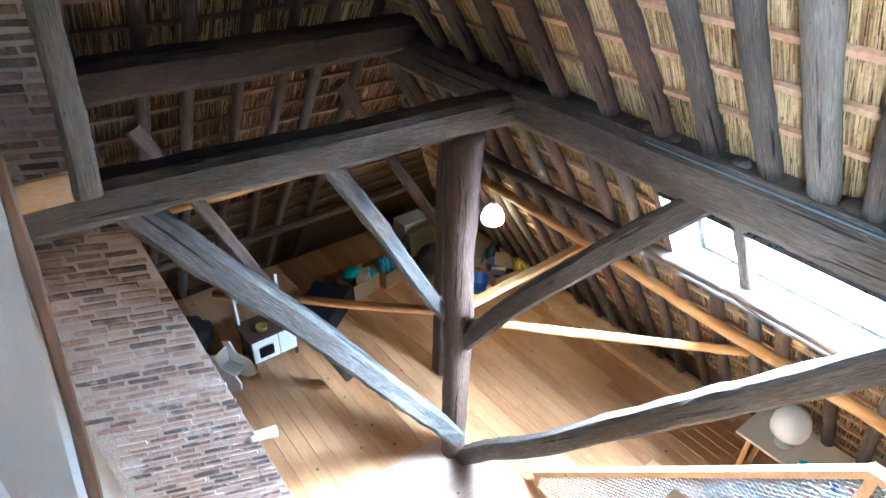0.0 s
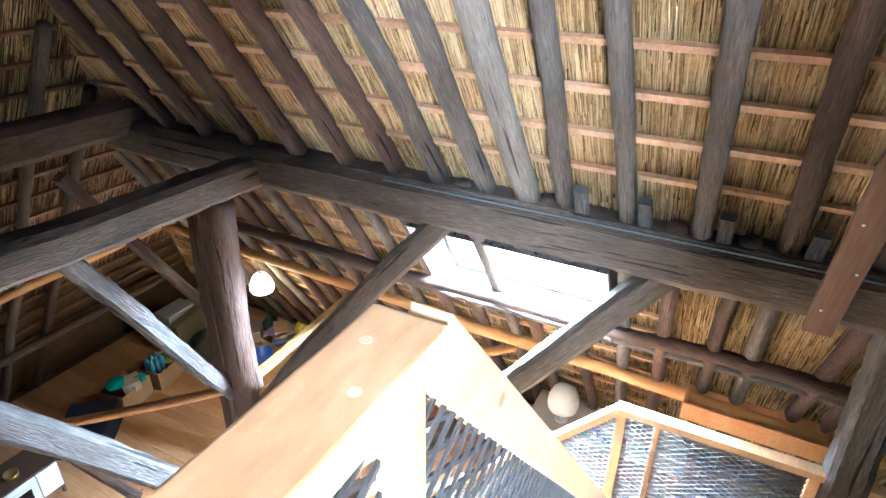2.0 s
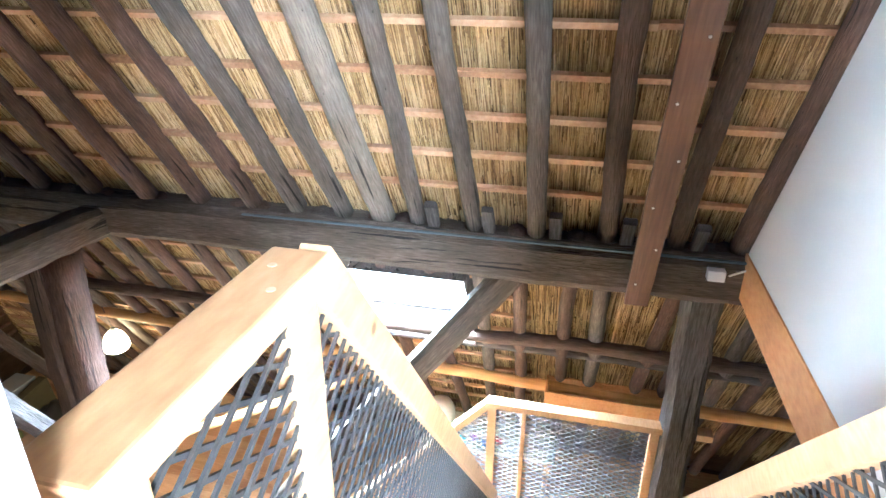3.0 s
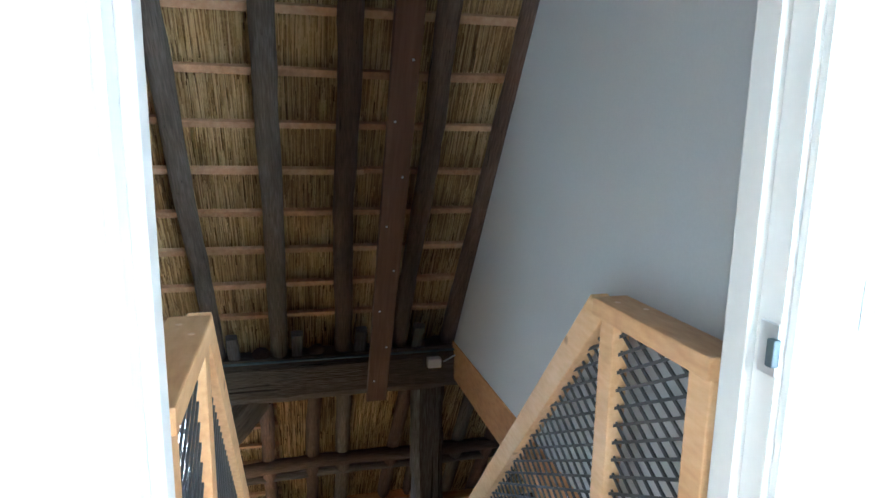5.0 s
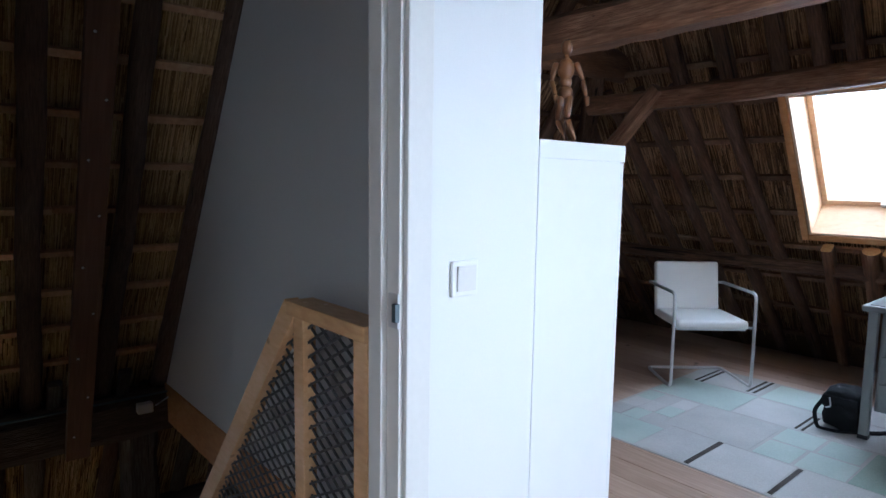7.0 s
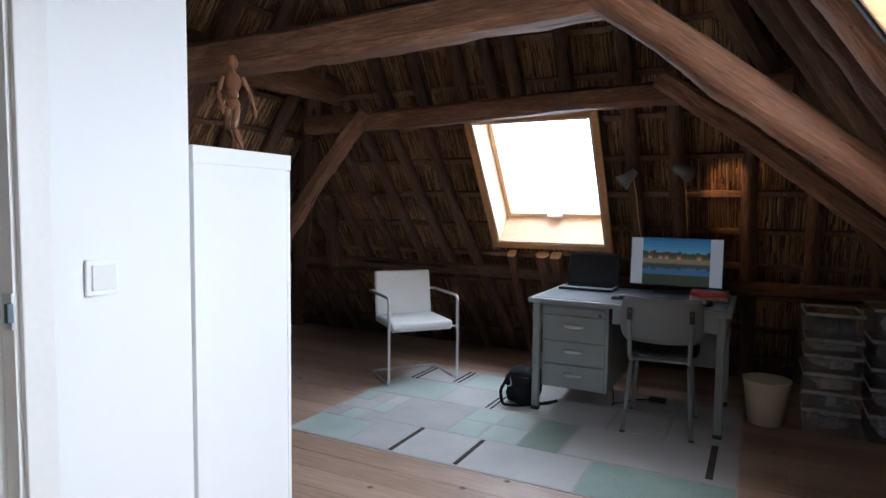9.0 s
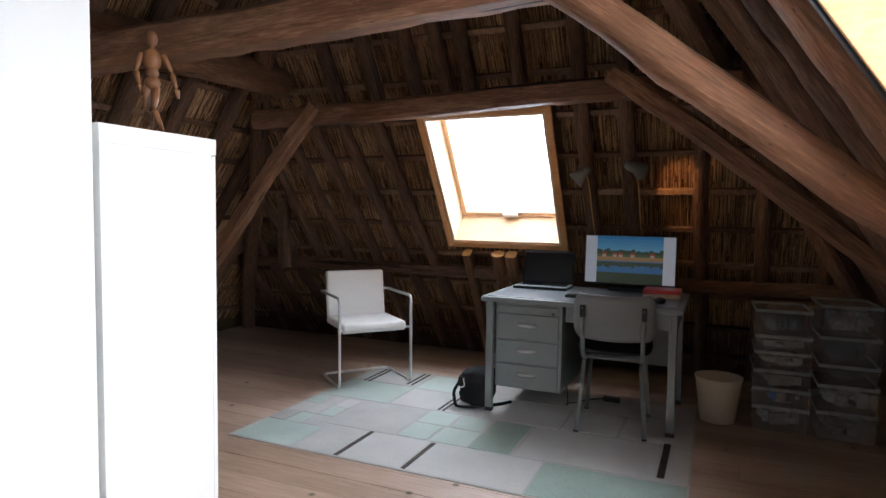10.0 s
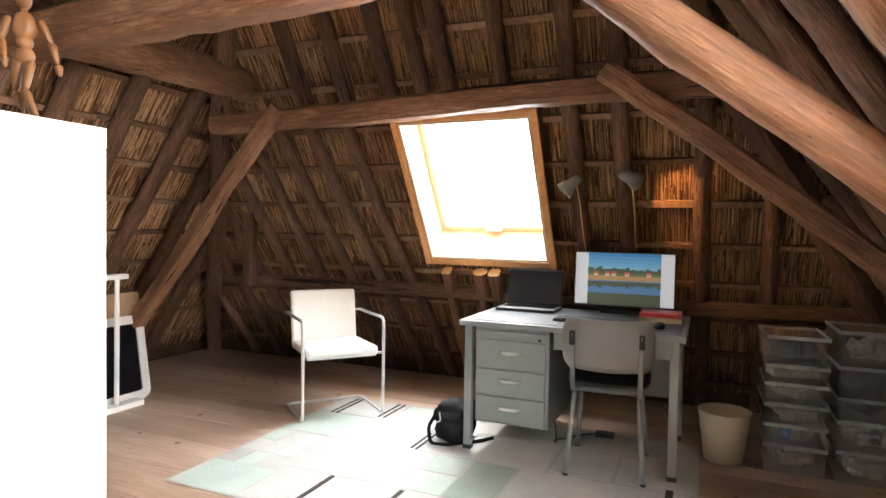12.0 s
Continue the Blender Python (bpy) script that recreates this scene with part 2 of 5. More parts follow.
def tube(points, r, sides=8, bm=None, closed=False):
    """A round tube through points, mitred at the corners."""
    bm = bm or bmesh.new()
    pts = [Vector(p) for p in points]
    rings = []
    n = len(pts)
    ref = None
    for i, p in enumerate(pts):
        a = pts[i - 1] if i or closed else p
        b = pts[(i + 1) % n] if i < n - 1 or closed else p
        d = (b - a).normalized()
        if ref is None:
            ref = axes(d)[1]
        s = (ref - d * ref.dot(d)).normalized()
        ref = s
        u = d.cross(s)
        rings.append([bm.verts.new(p + (s * math.cos(t) + u * math.sin(t)) * r) for t in [2 * math.pi * k / sides for k in range(sides)]])
    pairs = list(zip(rings, rings[1:])) + ([(rings[-1], rings[0])] if closed else [])
    for r0, r1 in pairs:
        for k in range(sides):
            bm.faces.new((r0[k], r0[(k + 1) % sides], r1[(k + 1) % sides], r1[k]))
    if not closed:
        bm.faces.new(rings[0][::-1])
        bm.faces.new(rings[-1])
    return bm


def bend(points, radius, steps=5):
    """Round the corners of a line of points."""
    pts = [Vector(p) for p in points]
    out = [pts[0]]
    for a, b, c in zip(pts, pts[1:], pts[2:]):
        p, q = b + (a - b).normalized() * radius, b + (c - b).normalized() * radius
        for i in range(steps + 1):
            t = i / steps
            out.append(p.lerp(b, t).lerp(b.lerp(q, t), t))
    return out + [pts[-1]]


def lathe(profile, sides=24, m=None):
    bm = bmesh.new()
    rings = []
    for r, z in profile:
        rings.append([bm.verts.new((r * math.cos(2 * math.pi * i / sides), r * math.sin(2 * math.pi * i / sides), z)) for i in range(sides)])
    for r0, r1 in zip(rings, rings[1:]):
        for i in range(sides):
            bm.faces.new((r0[i], r0[(i + 1) % sides], r1[(i + 1) % sides], r1[i]))
    if profile[0][0] > 1e-4:
        bm.faces.new(rings[0][::-1])
    if profile[-1][0] > 1e-4:
        bm.faces.new(rings[-1])
    bmesh.ops.remove_doubles(bm, verts=bm.verts[:], dist=1e-5)
    if m is not None:
        bmesh.ops.transform(bm, matrix=m, verts=bm.verts[:])
    return bm


# ---- roof: four slopes of one hipped thatched roof ----
PITCH = 1.53
SIN, COS = PITCH / math.hypot(1, PITCH), 1 / math.hypot(1, PITCH)
EAST, WEST, NORTH, SOUTH = 3.27, -2.82, 4.75, -5.42   # where the rafters' inner faces cross z = 0
BARN_Z = -4.0


class Slope:
    """A roof slope: u runs level along it, s up it from z = 0, n out of it."""

    def __init__(self, side):
        self.side = side
        self.o = {"e": Vector((EAST, 0, 0)), "w": Vector((WEST, 0, 0)), "n": Vector((0, NORTH, 0)), "s": Vector((0, SOUTH, 0))}[side]
        self.inward = {"e": Vector((-1, 0, 0)), "w": Vector((1, 0, 0)), "n": Vector((0, -1, 0)), "s": Vector((0, 1, 0))}[side]
        self.u = Vector((0, 1, 0)) if side in "ew" else Vector((1, 0, 0))
        self.v = self.inward * COS + Vector((0, 0, SIN))
        self.n = -self.inward * SIN + Vector((0, 0, COS))
        self.lo, self.hi = (SOUTH, NORTH) if side in "ew" else (WEST, EAST)

    def ends(self, s, out=0.0):
        return self.lo + s * COS - out, self.hi - s * COS + out

    def at(self, u, s, n=0.0):
        return self.o + self.u * u + self.v * s + self.n * n


def inside(u, s, holes, grow=0.0):
    return any(a - grow < u < b + grow and c - grow < s < d + grow for a, b, c, d in holes)


def roof_slope(side, s0, s1, holes, label, u_limit=None):
    sl = Slope(side)
    bm = bmesh.new()
    cuts = sorted({s0, s1} | {c for h in holes for c in h[2:4] if s0 < c < s1})
    for sa, sb in zip(cuts, cuts[1:]):
        spans, at = [], None
        row = sorted(h for h in holes if h[2] < (sa + sb) / 2 < h[3])
        for a, b, c, d in row:
            spans.append((at, a))
            at = b
        spans.append((at, None))
        for a, b in spans:
            la, ra = sl.ends(sa, 0.3)
            lb, rb = sl.ends(sb, 0.3)
            if a is not None:
                la = lb = a
            if b is not None:
                ra = rb = b
            ring = [(la, sa), (ra, sa), (rb, sb), (lb, sb)]
            v0 = [bm.verts.new(sl.at(u, s, 0.165)) for u, s in ring]
            v1 = [bm.verts.new(sl.at(u, s, 0.42)) for u, s in ring]
            bm.faces.new(v0)
            bm.faces.new(v1[::-1])
            for i in range(4):
                bm.faces.new((v0[i], v1[i], v1[(i + 1) % 4], v0[(i + 1) % 4]))
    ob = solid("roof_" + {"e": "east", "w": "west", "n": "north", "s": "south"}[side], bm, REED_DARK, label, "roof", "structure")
    return sl, ob


def reed_layer(sl, s0, s1, holes, parent, per_m2, rnd, u0=None, u1=None, material=None, label="golden dry reed stalks of the thatch"):
    verts, faces = [], []
    top = s1
    width = sl.hi - sl.lo
    count = int((width - (s0 + s1) * COS) * (s1 - s0) * per_m2)
    for _ in range(count):
        s = rnd.uniform(s0, top)
        lo, hi = sl.ends(s, 0.15)
        if hi <= lo:
            continue
        u = rnd.uniform(lo, hi)
        if (u0 is not None and u < u0) or (u1 is not None and u > u1):
            continue
        ln = rnd.uniform(0.16, 0.46)
        w = rnd.uniform(0.0035, 0.0075)
        if inside(u, s + ln / 2, holes, 0.06) or inside(u, s, holes, 0.03) or inside(u, s + ln, holes, 0.03):
            continue
        lean = rnd.gauss(0, 0.014) * ln
        dep = rnd.uniform(0.128, 0.15)
        tip = dep + rnd.uniform(-0.012, 0.012)
        k = len(verts)
        verts += [sl.at(u - w / 2, s, dep + w * 0.7), sl.at(u + w / 2, s, dep + w * 0.7), sl.at(u, s, dep),
                  sl.at(u + lean - w / 2, s + ln, tip + w * 0.7), sl.at(u + lean + w / 2, s + ln, tip + w * 0.7), sl.at(u + lean, s + ln, tip)]
        faces += [(k, k + 2, k + 5, k + 3), (k + 2, k + 1, k + 4, k + 5), (k, k + 1, k + 2), (k + 3, k + 5, k + 4)]
    me = bpy.data.meshes.new("reed")
    me.from_pydata(verts, [], faces)
    me.materials.append(material or REED)
    ob = new("reed", me)
    ob.parent = parent
    tagged(ob, label, "", "", "stuff")
    return ob


def battens(sl, parent, rows, rnd, holes, u0=None, u1=None, pieces=3, depth=(0.092, 0.12), h=0.035, material=None):
    """Laths across the rafters, in lengths."""
    for s in rows:
        lo, hi = sl.ends(s, 0.05)
        lo = lo if u0 is None else max(lo, u0)
        hi = hi if u1 is None else min(hi, u1)
        if hi - lo < 0.3:
            continue
        cuts = [lo] + sorted(rnd.uniform(lo + 0.2, hi - 0.2) for _ in range(pieces - 1)) + [hi]
        spans = []
        for a, b in zip(cuts, cuts[1:]):
            pend = [(a, b)]
            for ha, hb, hc, hd in holes:
                if hc - 0.03 < s < hd + 0.03:
                    nxt = []
                    for p, q in pend:
                        if q <= ha or p >= hb:
                            nxt.append((p, q))
                        else:
                            if p < ha:
                                nxt.append((p, ha))
                            if q > hb:
                                nxt.append((hb, q))
                    pend = nxt
            spans += pend
        for a, b in spans:
            if b - a < 0.05:
                continue
            bm = bmesh.new()
            ds0, ds1 = rnd.uniform(-0.01, 0.01), rnd.uniform(-0.01, 0.01)
            hh = h * rnd.uniform(0.85, 1.15)
            vs = []
            for u, ds in ((a, ds0), (b, ds1)):
                for s_, n_ in ((-hh / 2, depth[0]), (hh / 2, depth[0]), (hh / 2, depth[1]), (-hh / 2, depth[1])):
                    vs.append(bm.verts.new(sl.at(u, s + ds + s_, n_)))
            for i in range(4):
                bm.faces.new((vs[i], vs[(i + 1) % 4], vs[4 + (i + 1) % 4], vs[4 + i]))
            bm.faces.new(vs[:4][::-1])
            bm.faces.new(vs[4:])
            part("batten", bm, material or BATTEN, parent)


def rafter(sl, u, s0, s1, w, h, material, label, du=0.0, seed=0, wobble=0.014, round_=True, off=0.0, group="rafters"):
    """A rafter up a slope; its inner face lies in the plane n = 0 (off moves it inward)."""
    mid = h / 2 - off
    bm = timber(sl.at(u, s0, mid), sl.at(u + du, s1, mid), w, h, sl.n, wobble, round_=round_, seed=seed)
    return solid("rafter", bm, material, label, "rafter", "", group, smooth=round_)


RND = random.Random(5)
ROOM_HOLE = (-0.358, 0.528, 1.24, 2.31)
WEST_HOLE = (-2.05, -1.1, 1.15, 2.4)
ENTRY_HOLE = (0.65, 1.5, 1.15, 2.4)
BARN_HOLE = (0.45, 2.0, -1.85, -0.72)
LOW = BARN_Z / SIN

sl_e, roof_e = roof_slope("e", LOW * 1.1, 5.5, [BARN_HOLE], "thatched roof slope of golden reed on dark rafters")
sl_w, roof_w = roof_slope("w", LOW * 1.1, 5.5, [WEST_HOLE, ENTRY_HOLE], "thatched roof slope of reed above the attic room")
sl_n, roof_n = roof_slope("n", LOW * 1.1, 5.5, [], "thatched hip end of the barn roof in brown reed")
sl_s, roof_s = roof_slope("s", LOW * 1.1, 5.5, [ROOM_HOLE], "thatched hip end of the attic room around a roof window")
reed_layer(sl_e, LOW * 0.9, 0.0, [BARN_HOLE], roof_e, 900, RND, -2.5)
reed_layer(sl_e, 0.0, 4.6, [], roof_e, 2100, RND, -1.28)
reed_layer(sl_e, 0.0, 4.0, [], roof_e, 1500, RND, None, -1.28, REED_BROWN, "brown dry reed stalks of the thatch")
reed_layer(sl_n, LOW * 0.6, -0.6, [], roof_n, 450, RND, None, None, REED_BROWN, "brown dry reed stalks of the thatch")
reed_layer(sl_n, -0.6, 4.2, [], roof_n, 600, RND)
reed_layer(sl_s, 0.0, 4.6, [ROOM_HOLE], roof_s, 1700, RND, None, None, REED_BROWN, "brown dry reed stalks of the thatch")
reed_layer(sl_w, 0.3, 4.0, [WEST_HOLE], roof_w, 500, RND, -4.8, 0.5, REED_BROWN, "brown dry reed stalks of the thatch")
rows_up = [0.22 + 0.285 * i for i in range(15)]
battens(sl_e, roof_e, rows_up, RND, [BARN_HOLE], -1.27)
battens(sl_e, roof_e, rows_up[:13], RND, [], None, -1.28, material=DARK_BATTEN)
battens(sl_e, roof_e, [-0.25 - 0.285 * i for i in range(14)], RND, [BARN_HOLE], 0, 7)
# the barn's hip end takes the darker battens: its lack of light, put into colour
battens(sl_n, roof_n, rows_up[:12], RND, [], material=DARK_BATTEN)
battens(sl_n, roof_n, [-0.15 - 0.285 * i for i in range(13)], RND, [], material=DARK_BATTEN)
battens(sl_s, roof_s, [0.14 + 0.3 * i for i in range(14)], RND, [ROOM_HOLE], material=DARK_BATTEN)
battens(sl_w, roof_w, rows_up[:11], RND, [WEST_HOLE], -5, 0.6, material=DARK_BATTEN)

# rafters of the barn's east slope, from the wall of the room northward
for i, (u, du, w, mt) in enumerate(((-1.22, -0.03, 0.12, RED_OAK), (-0.87, 0.05, 0.11, DARK_BEAM), (-0.46, 0.1, 0.115, DARK_BEAM), (-0.05, 0.02, 0.115, GREY_RAFTER), (0.35, 0.1, 0.105, GREY_RAFTER),
                                    (0.7, 0.0, 0.105, GREY_RAFTER), (0.95, 0.26, 0.16, PALE_OAK), (1.22, 0.35, 0.12, GREY_RAFTER), (1.55, 0.45, 0.13, GREY_RAFTER), (1.89, 0.4, 0.12, RED_OAK),
                                    (2.28, 0.3, 0.14, RED_OAK), (2.7, 0.2, 0.13, RED_OAK), (3.15, 0.1, 0.13, DARK_BEAM), (3.6, 0.0, 0.13, DARK_BEAM), (4.05, 0.0, 0.12, DARK_BEAM))):
    rafter(sl_e, u, -0.1, min(5.2, (NORTH - u) / COS), w, 0.12, mt, "rough-hewn roof rafter resting on the wall plate", du, i, group="barn rafters")
for i in range(28):
    u = -3.2 + 0.33 * i + RND.uniform(-0.04, 0.04)
    mt = (DARK_BEAM, RED_OAK, GREY_RAFTER)[i % 3]
    for a, b in (((-4.7, -1.88), (-0.7, -0.1)) if BARN_HOLE[0] + 0.1 < u < BARN_HOLE[1] - 0.1 and abs(u - 1.4) > 0.12 else ((-4.7, -0.1),)):
        rafter(sl_e, u, a, b, RND.uniform(0.09, 0.12), 0.1, mt, "old pole rafter of the low roof below the wall plate", RND.uniform(-0.1, 0.1), 40 + i, group="low barn rafters")
for i in range(15):
    u = -2.4 + 0.4 * i + RND.uniform(-0.05, 0.05)
    top = min(5.0, (min(u - WEST, EAST - u)) / COS)
    rafter(sl_n, u, -4.7, max(top, 0.2), RND.uniform(0.09, 0.12), 0.1, (DARK_BEAM, GREY_RAFTER, DARK_BEAM)[i % 3], "dark pole rafter of the barn's hip end", RND.uniform(-0.05, 0.05), 80 + i, group="hip rafters")
# the attic room's slopes
for i, (u, mt) in enumerate(((2.75, WARM_DARK), (2.42, WARM_DARK), (2.08, WARM_DARK), (1.75, WARM_DARK), (1.45, WARM_DARK), (1.17, WARM_DARK), (0.89, WARM_DARK), (0.61, WARM_DARK))):
    s_end = min(2.45, (EAST - u) / (COS + 0.15))
    rafter(sl_s, u, 0.0, s_end, 0.09, 0.09, mt, "brown pole rafter of the attic room's hip end", 0.15 * s_end, 110 + i, group="room rafters")
for i, (u, s_end, mt) in enumerate(((-0.605, 3.6, WARM_DARK), (-0.88, 3.5, WARM_DARK), (-1.33, 2.8, WARM_DARK), (-1.7, 2.0, WARM_DARK), (-2.1, 1.3, WARM_DARK), (-2.45, 0.65, WARM_DARK))):
    rafter(sl_s, u, 0.0, s_end, 0.1, 0.09, mt, "brown rafter of the attic room's hip end", 0.02, 120 + i, group="room rafters")
for i, u in enumerate((1.2, 0.88, 0.55)):
    rafter(sl_s, u, 2.3, (EAST - u) / COS if u > 1 else 4.2, 0.11, 0.1, WARM_DARK, "brown upper rafter above the collar beam", 0.0, 126 + i, group="room rafters")
rafter(sl_w, -2.24, 0.0, 4.5, 0.16, 0.15, BROWN_BEAM, "broad brown rafter beside the large roof window", 0.0, 190, group="room rafters", off=0.05)
for i, u in enumerate((0.32, 0.14, -0.2)):
    rafter(sl_s, u, 2.4, 5.0, 0.1, 0.1, WARM_DARK, "short brown rafter above the roof window", 0, 130 + i, group="room rafters")
for i, (u, w) in enumerate(((0.42, 0.07), (0.16, 0.11), (0.05, 0.085))):
    r_ = rafter(sl_s, u, 0.0, 1.14, w, 0.09, BROWN_BEAM, "sawn-off rafter stub with a bright cut end below the roof window", 0, 135 + i, wobble=0.006, off=0.06, round_=i == 1, group="room rafters")
    cut = part("cut_end", timber(sl_s.at(u, 1.141, -0.015), sl_s.at(u, 1.146, -0.015), w * 0.97, 0.088, sl_s.n, 0.0, round_=i == 1, seg=1), YELLOW_POLE, None, "bright orange sawn end")
    cut.parent, cut.matrix_parent_inverse = r_, r_.matrix_basis.inverted()
for i in range(8):
    u = -1.65 - 0.42 * i
    rafter(sl_e, u, 0.0, min(5.2, (u - SOUTH) / COS), 0.12, 0.1, WARM_DARK, "brown rafter of the attic room's side slope", -0.12, 150 + i, group="room rafters")
for i in range(14):
    u = -4.9 + 0.42 * i
    if abs(u + 2.24) < 0.22 or u > ENTRY_HOLE[0] - 0.1:
        continue
    for a, b in (((0.0, 1.25), (2.85, 5.0)) if WEST_HOLE[0] - 0.05 < u < WEST_HOLE[1] + 0.05 else ((0.0, min(5.0, (u - SOUTH) / COS)),)):
        rafter(sl_w, u, a, b, 0.12, 0.11, WARM_DARK, "brown rafter beside the desk end of the room", 0.05, 170 + i, group="room rafters")

# ---- timber frame of the barn ----
def beam(name, p0, p1, w, h, material, label, category="beam", **k):
    return solid(name, timber(p0, p1, w, h, **k), material, label, category, smooth=k.get("round_", False))


plate = beam("wall_plate", (3.39, -1.3, -0.235), (3.39, 4.75, -0.215), 0.3, 0.3, OLD_OAK, "massive old oak wall plate carrying the roof rafters", wobble=0.02, seed=1)
solid("metal_strip", abox(3.237, 3.258, -1.25, 1.9, -0.09, -0.078, 0.003), GALVANISED, "thin blue-grey metal strip along the wall plate", "strip")
beam("tie_beam", (-2.4, 3.1, 0.0), (3.42, 3.1, -0.29), 0.22, 0.23, OLD_OAK, "massive old tie beam resting on the round post", wobble=0.025, seed=2)
beam("tie_beam", (-2.4, 4.55, 0.0), (3.6, 4.55, -0.05), 0.28, 0.28, DARK_BEAM, "dark far tie beam under the hip end", wobble=0.025, seed=3)
beam("wall_plate", (-2.75, -1.3, -0.175), (-2.75, 4.75, -0.175), 0.28, 0.3, DARK_BEAM, "dark wall plate of the far side", wobble=0.02, seed=4)
solid("post", timber((2.955, 3.18, BARN_Z), (2.955, 3.18, -0.4), 0.25, 0.25, wobble=0.025, round_=True, seed=5, taper=1.08), RED_OAK, "round reddish-brown oak post standing on the barn floor", "post", smooth=True)
beam("post", (3.62, 4.2, BARN_Z), (3.62, 4.2, -0.8), 0.2, 0.2, DARK_BEAM, "dark far post under the tie beam", "post", wobble=0.02, seed=6)
beam("post", (3.42, -1.08, BARN_Z), (3.42, -1.08, -0.32), 0.22, 0.2, GREY_OAK, "weathered grey post below the wall plate", "post", wobble=0.02, seed=7)
# braces at the round post
beam("brace", (2.93, 3.1, -3.68), (0.62, 3.17, -0.2), 0.18, 0.19, GREY_OAK, "long cracked grey oak brace leaning to the tie beam", "brace", wobble=0.025, bow=0.05, seed=8)
beam("brace", (2.93, 3.3, -2.2), (1.85, 3.25, -0.36), 0.13, 0.13, GREY_OAK, "grey oak brace between post and tie beam", "brace", wobble=0.02, seed=9)
beam("brace", (3.0, 3.1, -2.38), (3.36, 1.5, -0.3), 0.16, 0.17, OLD_OAK, "dark oak brace rising from the post to the wall plate", "brace", wobble=0.02, bow=0.04, seed=10)
beam("brace", (3.0, 3.06, -3.97), (3.4, 0.1, -0.36), 0.18, 0.175, OLD_OAK, "long dark oak brace with a pale worn top edge", "brace", wobble=0.025, bow=-0.06, seed=11)
beam("brace", (2.5, 4.5, -3.7), (1.0, 4.5, -0.36), 0.11, 0.11, DARK_BEAM, "dark brace of the far frame", "brace", seed=12)
beam("brace", (4.1, 4.5, -2.75), (2.66, 4.5, -0.36), 0.1, 0.1, DARK_BEAM, "dark short brace of the far frame", "brace", seed=13)
solid("purlin_pole", timber((4.42, 6.2, -1.78), (4.66, -3.5, -2.2), 0.11, 0.11, round_=True, wobble=0.012, seed=14), YELLOW_POLE, "honey-yellow stripped pole along the low roof", "pole", smooth=True)
solid("purlin_pole", timber((-2.5, 6.05, -1.9), (4.5, 5.95, -1.85), 0.1, 0.1, round_=True, wobble=0.012, seed=15), YELLOW_POLE, "yellow-brown pole along the hip end", "pole", smooth=True)
solid("purlin_pole", timber((4.05, 6.0, -1.3), (4.12, -3.5, -1.3), 0.11, 0.11, round_=True, wobble=0.02, seed=16), DARK_BEAM, "dark pole along the low roof", "pole", smooth=True)
solid("purlin_pole", timber((-2.5, 6.6, -2.9), (4.9, 6.55, -2.9), 0.1, 0.1, round_=True, wobble=0.02, seed=17), DARK_BEAM, "dark pole low on the hip end", "pole", smooth=True)
solid("rail_pole", timber((1.5, 5.4, -2.63), (2.95, 3.3, -2.16), 0.09, 0.08, round_=True, wobble=0.012, seed=18), PINE_TRIM, "thin stripped pole tied to the round post", "pole", smooth=True)
solid("rail_pole", timber((2.95, 3.1, -2.15), (4.73, 1.42, -2.22), 0.08, 0.08, round_=True, wobble=0.012, seed=19), YELLOW_POLE, "thin light pole between post and low roof", "pole", smooth=True)
solid("rail_pole", timber((3.0, 3.28, -2.2), (4.5, 3.13, -1.97), 0.09, 0.06, wobble=0.006, seed=20), YELLOW_POLE, "light wooden strut between post and low roof", "pole")
beam("hanging_strut", (0.49, 2.86, 0.01), (0.6, 2.92, 2.2), 0.12, 0.11, PALE_OAK, "pale grey rounded oak strut ending on the tie beam", "strut", wobble=0.02, seed=21)
solid("nailed_board", abox(0.0, 0.5, 2.96, 2.99, -0.06, 0.08, 0.004), PINE, "short light pine board nailed above the tie beam", "board")
HANGER = mat("red_brown_board", ((0.075, 0.038, 0.022), (0.13, 0.067, 0.038), (0.2, 0.11, 0.065)), 0.6, scale=(6, 6, 1.5), grain=(60, 60, 4), bump=0.2)
hb = solid("hanger_board", timber((3.12, -0.66, -0.34), (1.48, -0.66, 3.02), 0.13, 0.045, (1, 0, 0.6), wobble=0.003, seed=22, chamfer=0.06), HANGER, "reddish-brown screwed board hanging down over the wall plate", "board")
for i in range(11):
    part("screw", lathe([(0, 0), (0.007, 0), (0.006, 0.003), (0, 0.003)], 8, Matrix.Translation((0.03 * (-1) ** i, -0.0245, 0.2 + 0.3 * i)) @ pose(0, 0, 0, 90)), CHROME, hb)
    part("screw", lathe([(0, 0), (0.007, 0), (0.006, 0.003), (0, 0.003)], 8, Matrix.Translation((0.03 * (-1) ** i, 0.0245, 0.2 + 0.3 * i)) @ pose(0, 0, 0, -90)), CHROME, hb)
for i, y in enumerate((0.6, 0.24, -0.16, -0.58, -0.98)):
    solid("cleat", timber(sl_e.at(y, -0.1, 0.03), sl_e.at(y, 0.11, 0.03), 0.075, 0.05, sl_e.n, 0.008, seed=200 + i), GREY_OAK, "short grey wooden cleat standing on the wall plate", "cleat", "", "cleats on the wall plate")
solid("junction_box", abox(3.175, 3.24, -1.12, -1.025, -0.185, -0.12, 0.008), WHITE_LACQUER, "small white electrical junction box on the wall plate", "junction box")
solid("cable", tube(bend([(3.2, -1.14, -0.15), (3.22, -1.22, -0.12), (3.22, -1.28, -0.1)], 0.02), 0.006), WHITE_LACQUER, "short white cable leaving the junction box", "cable")

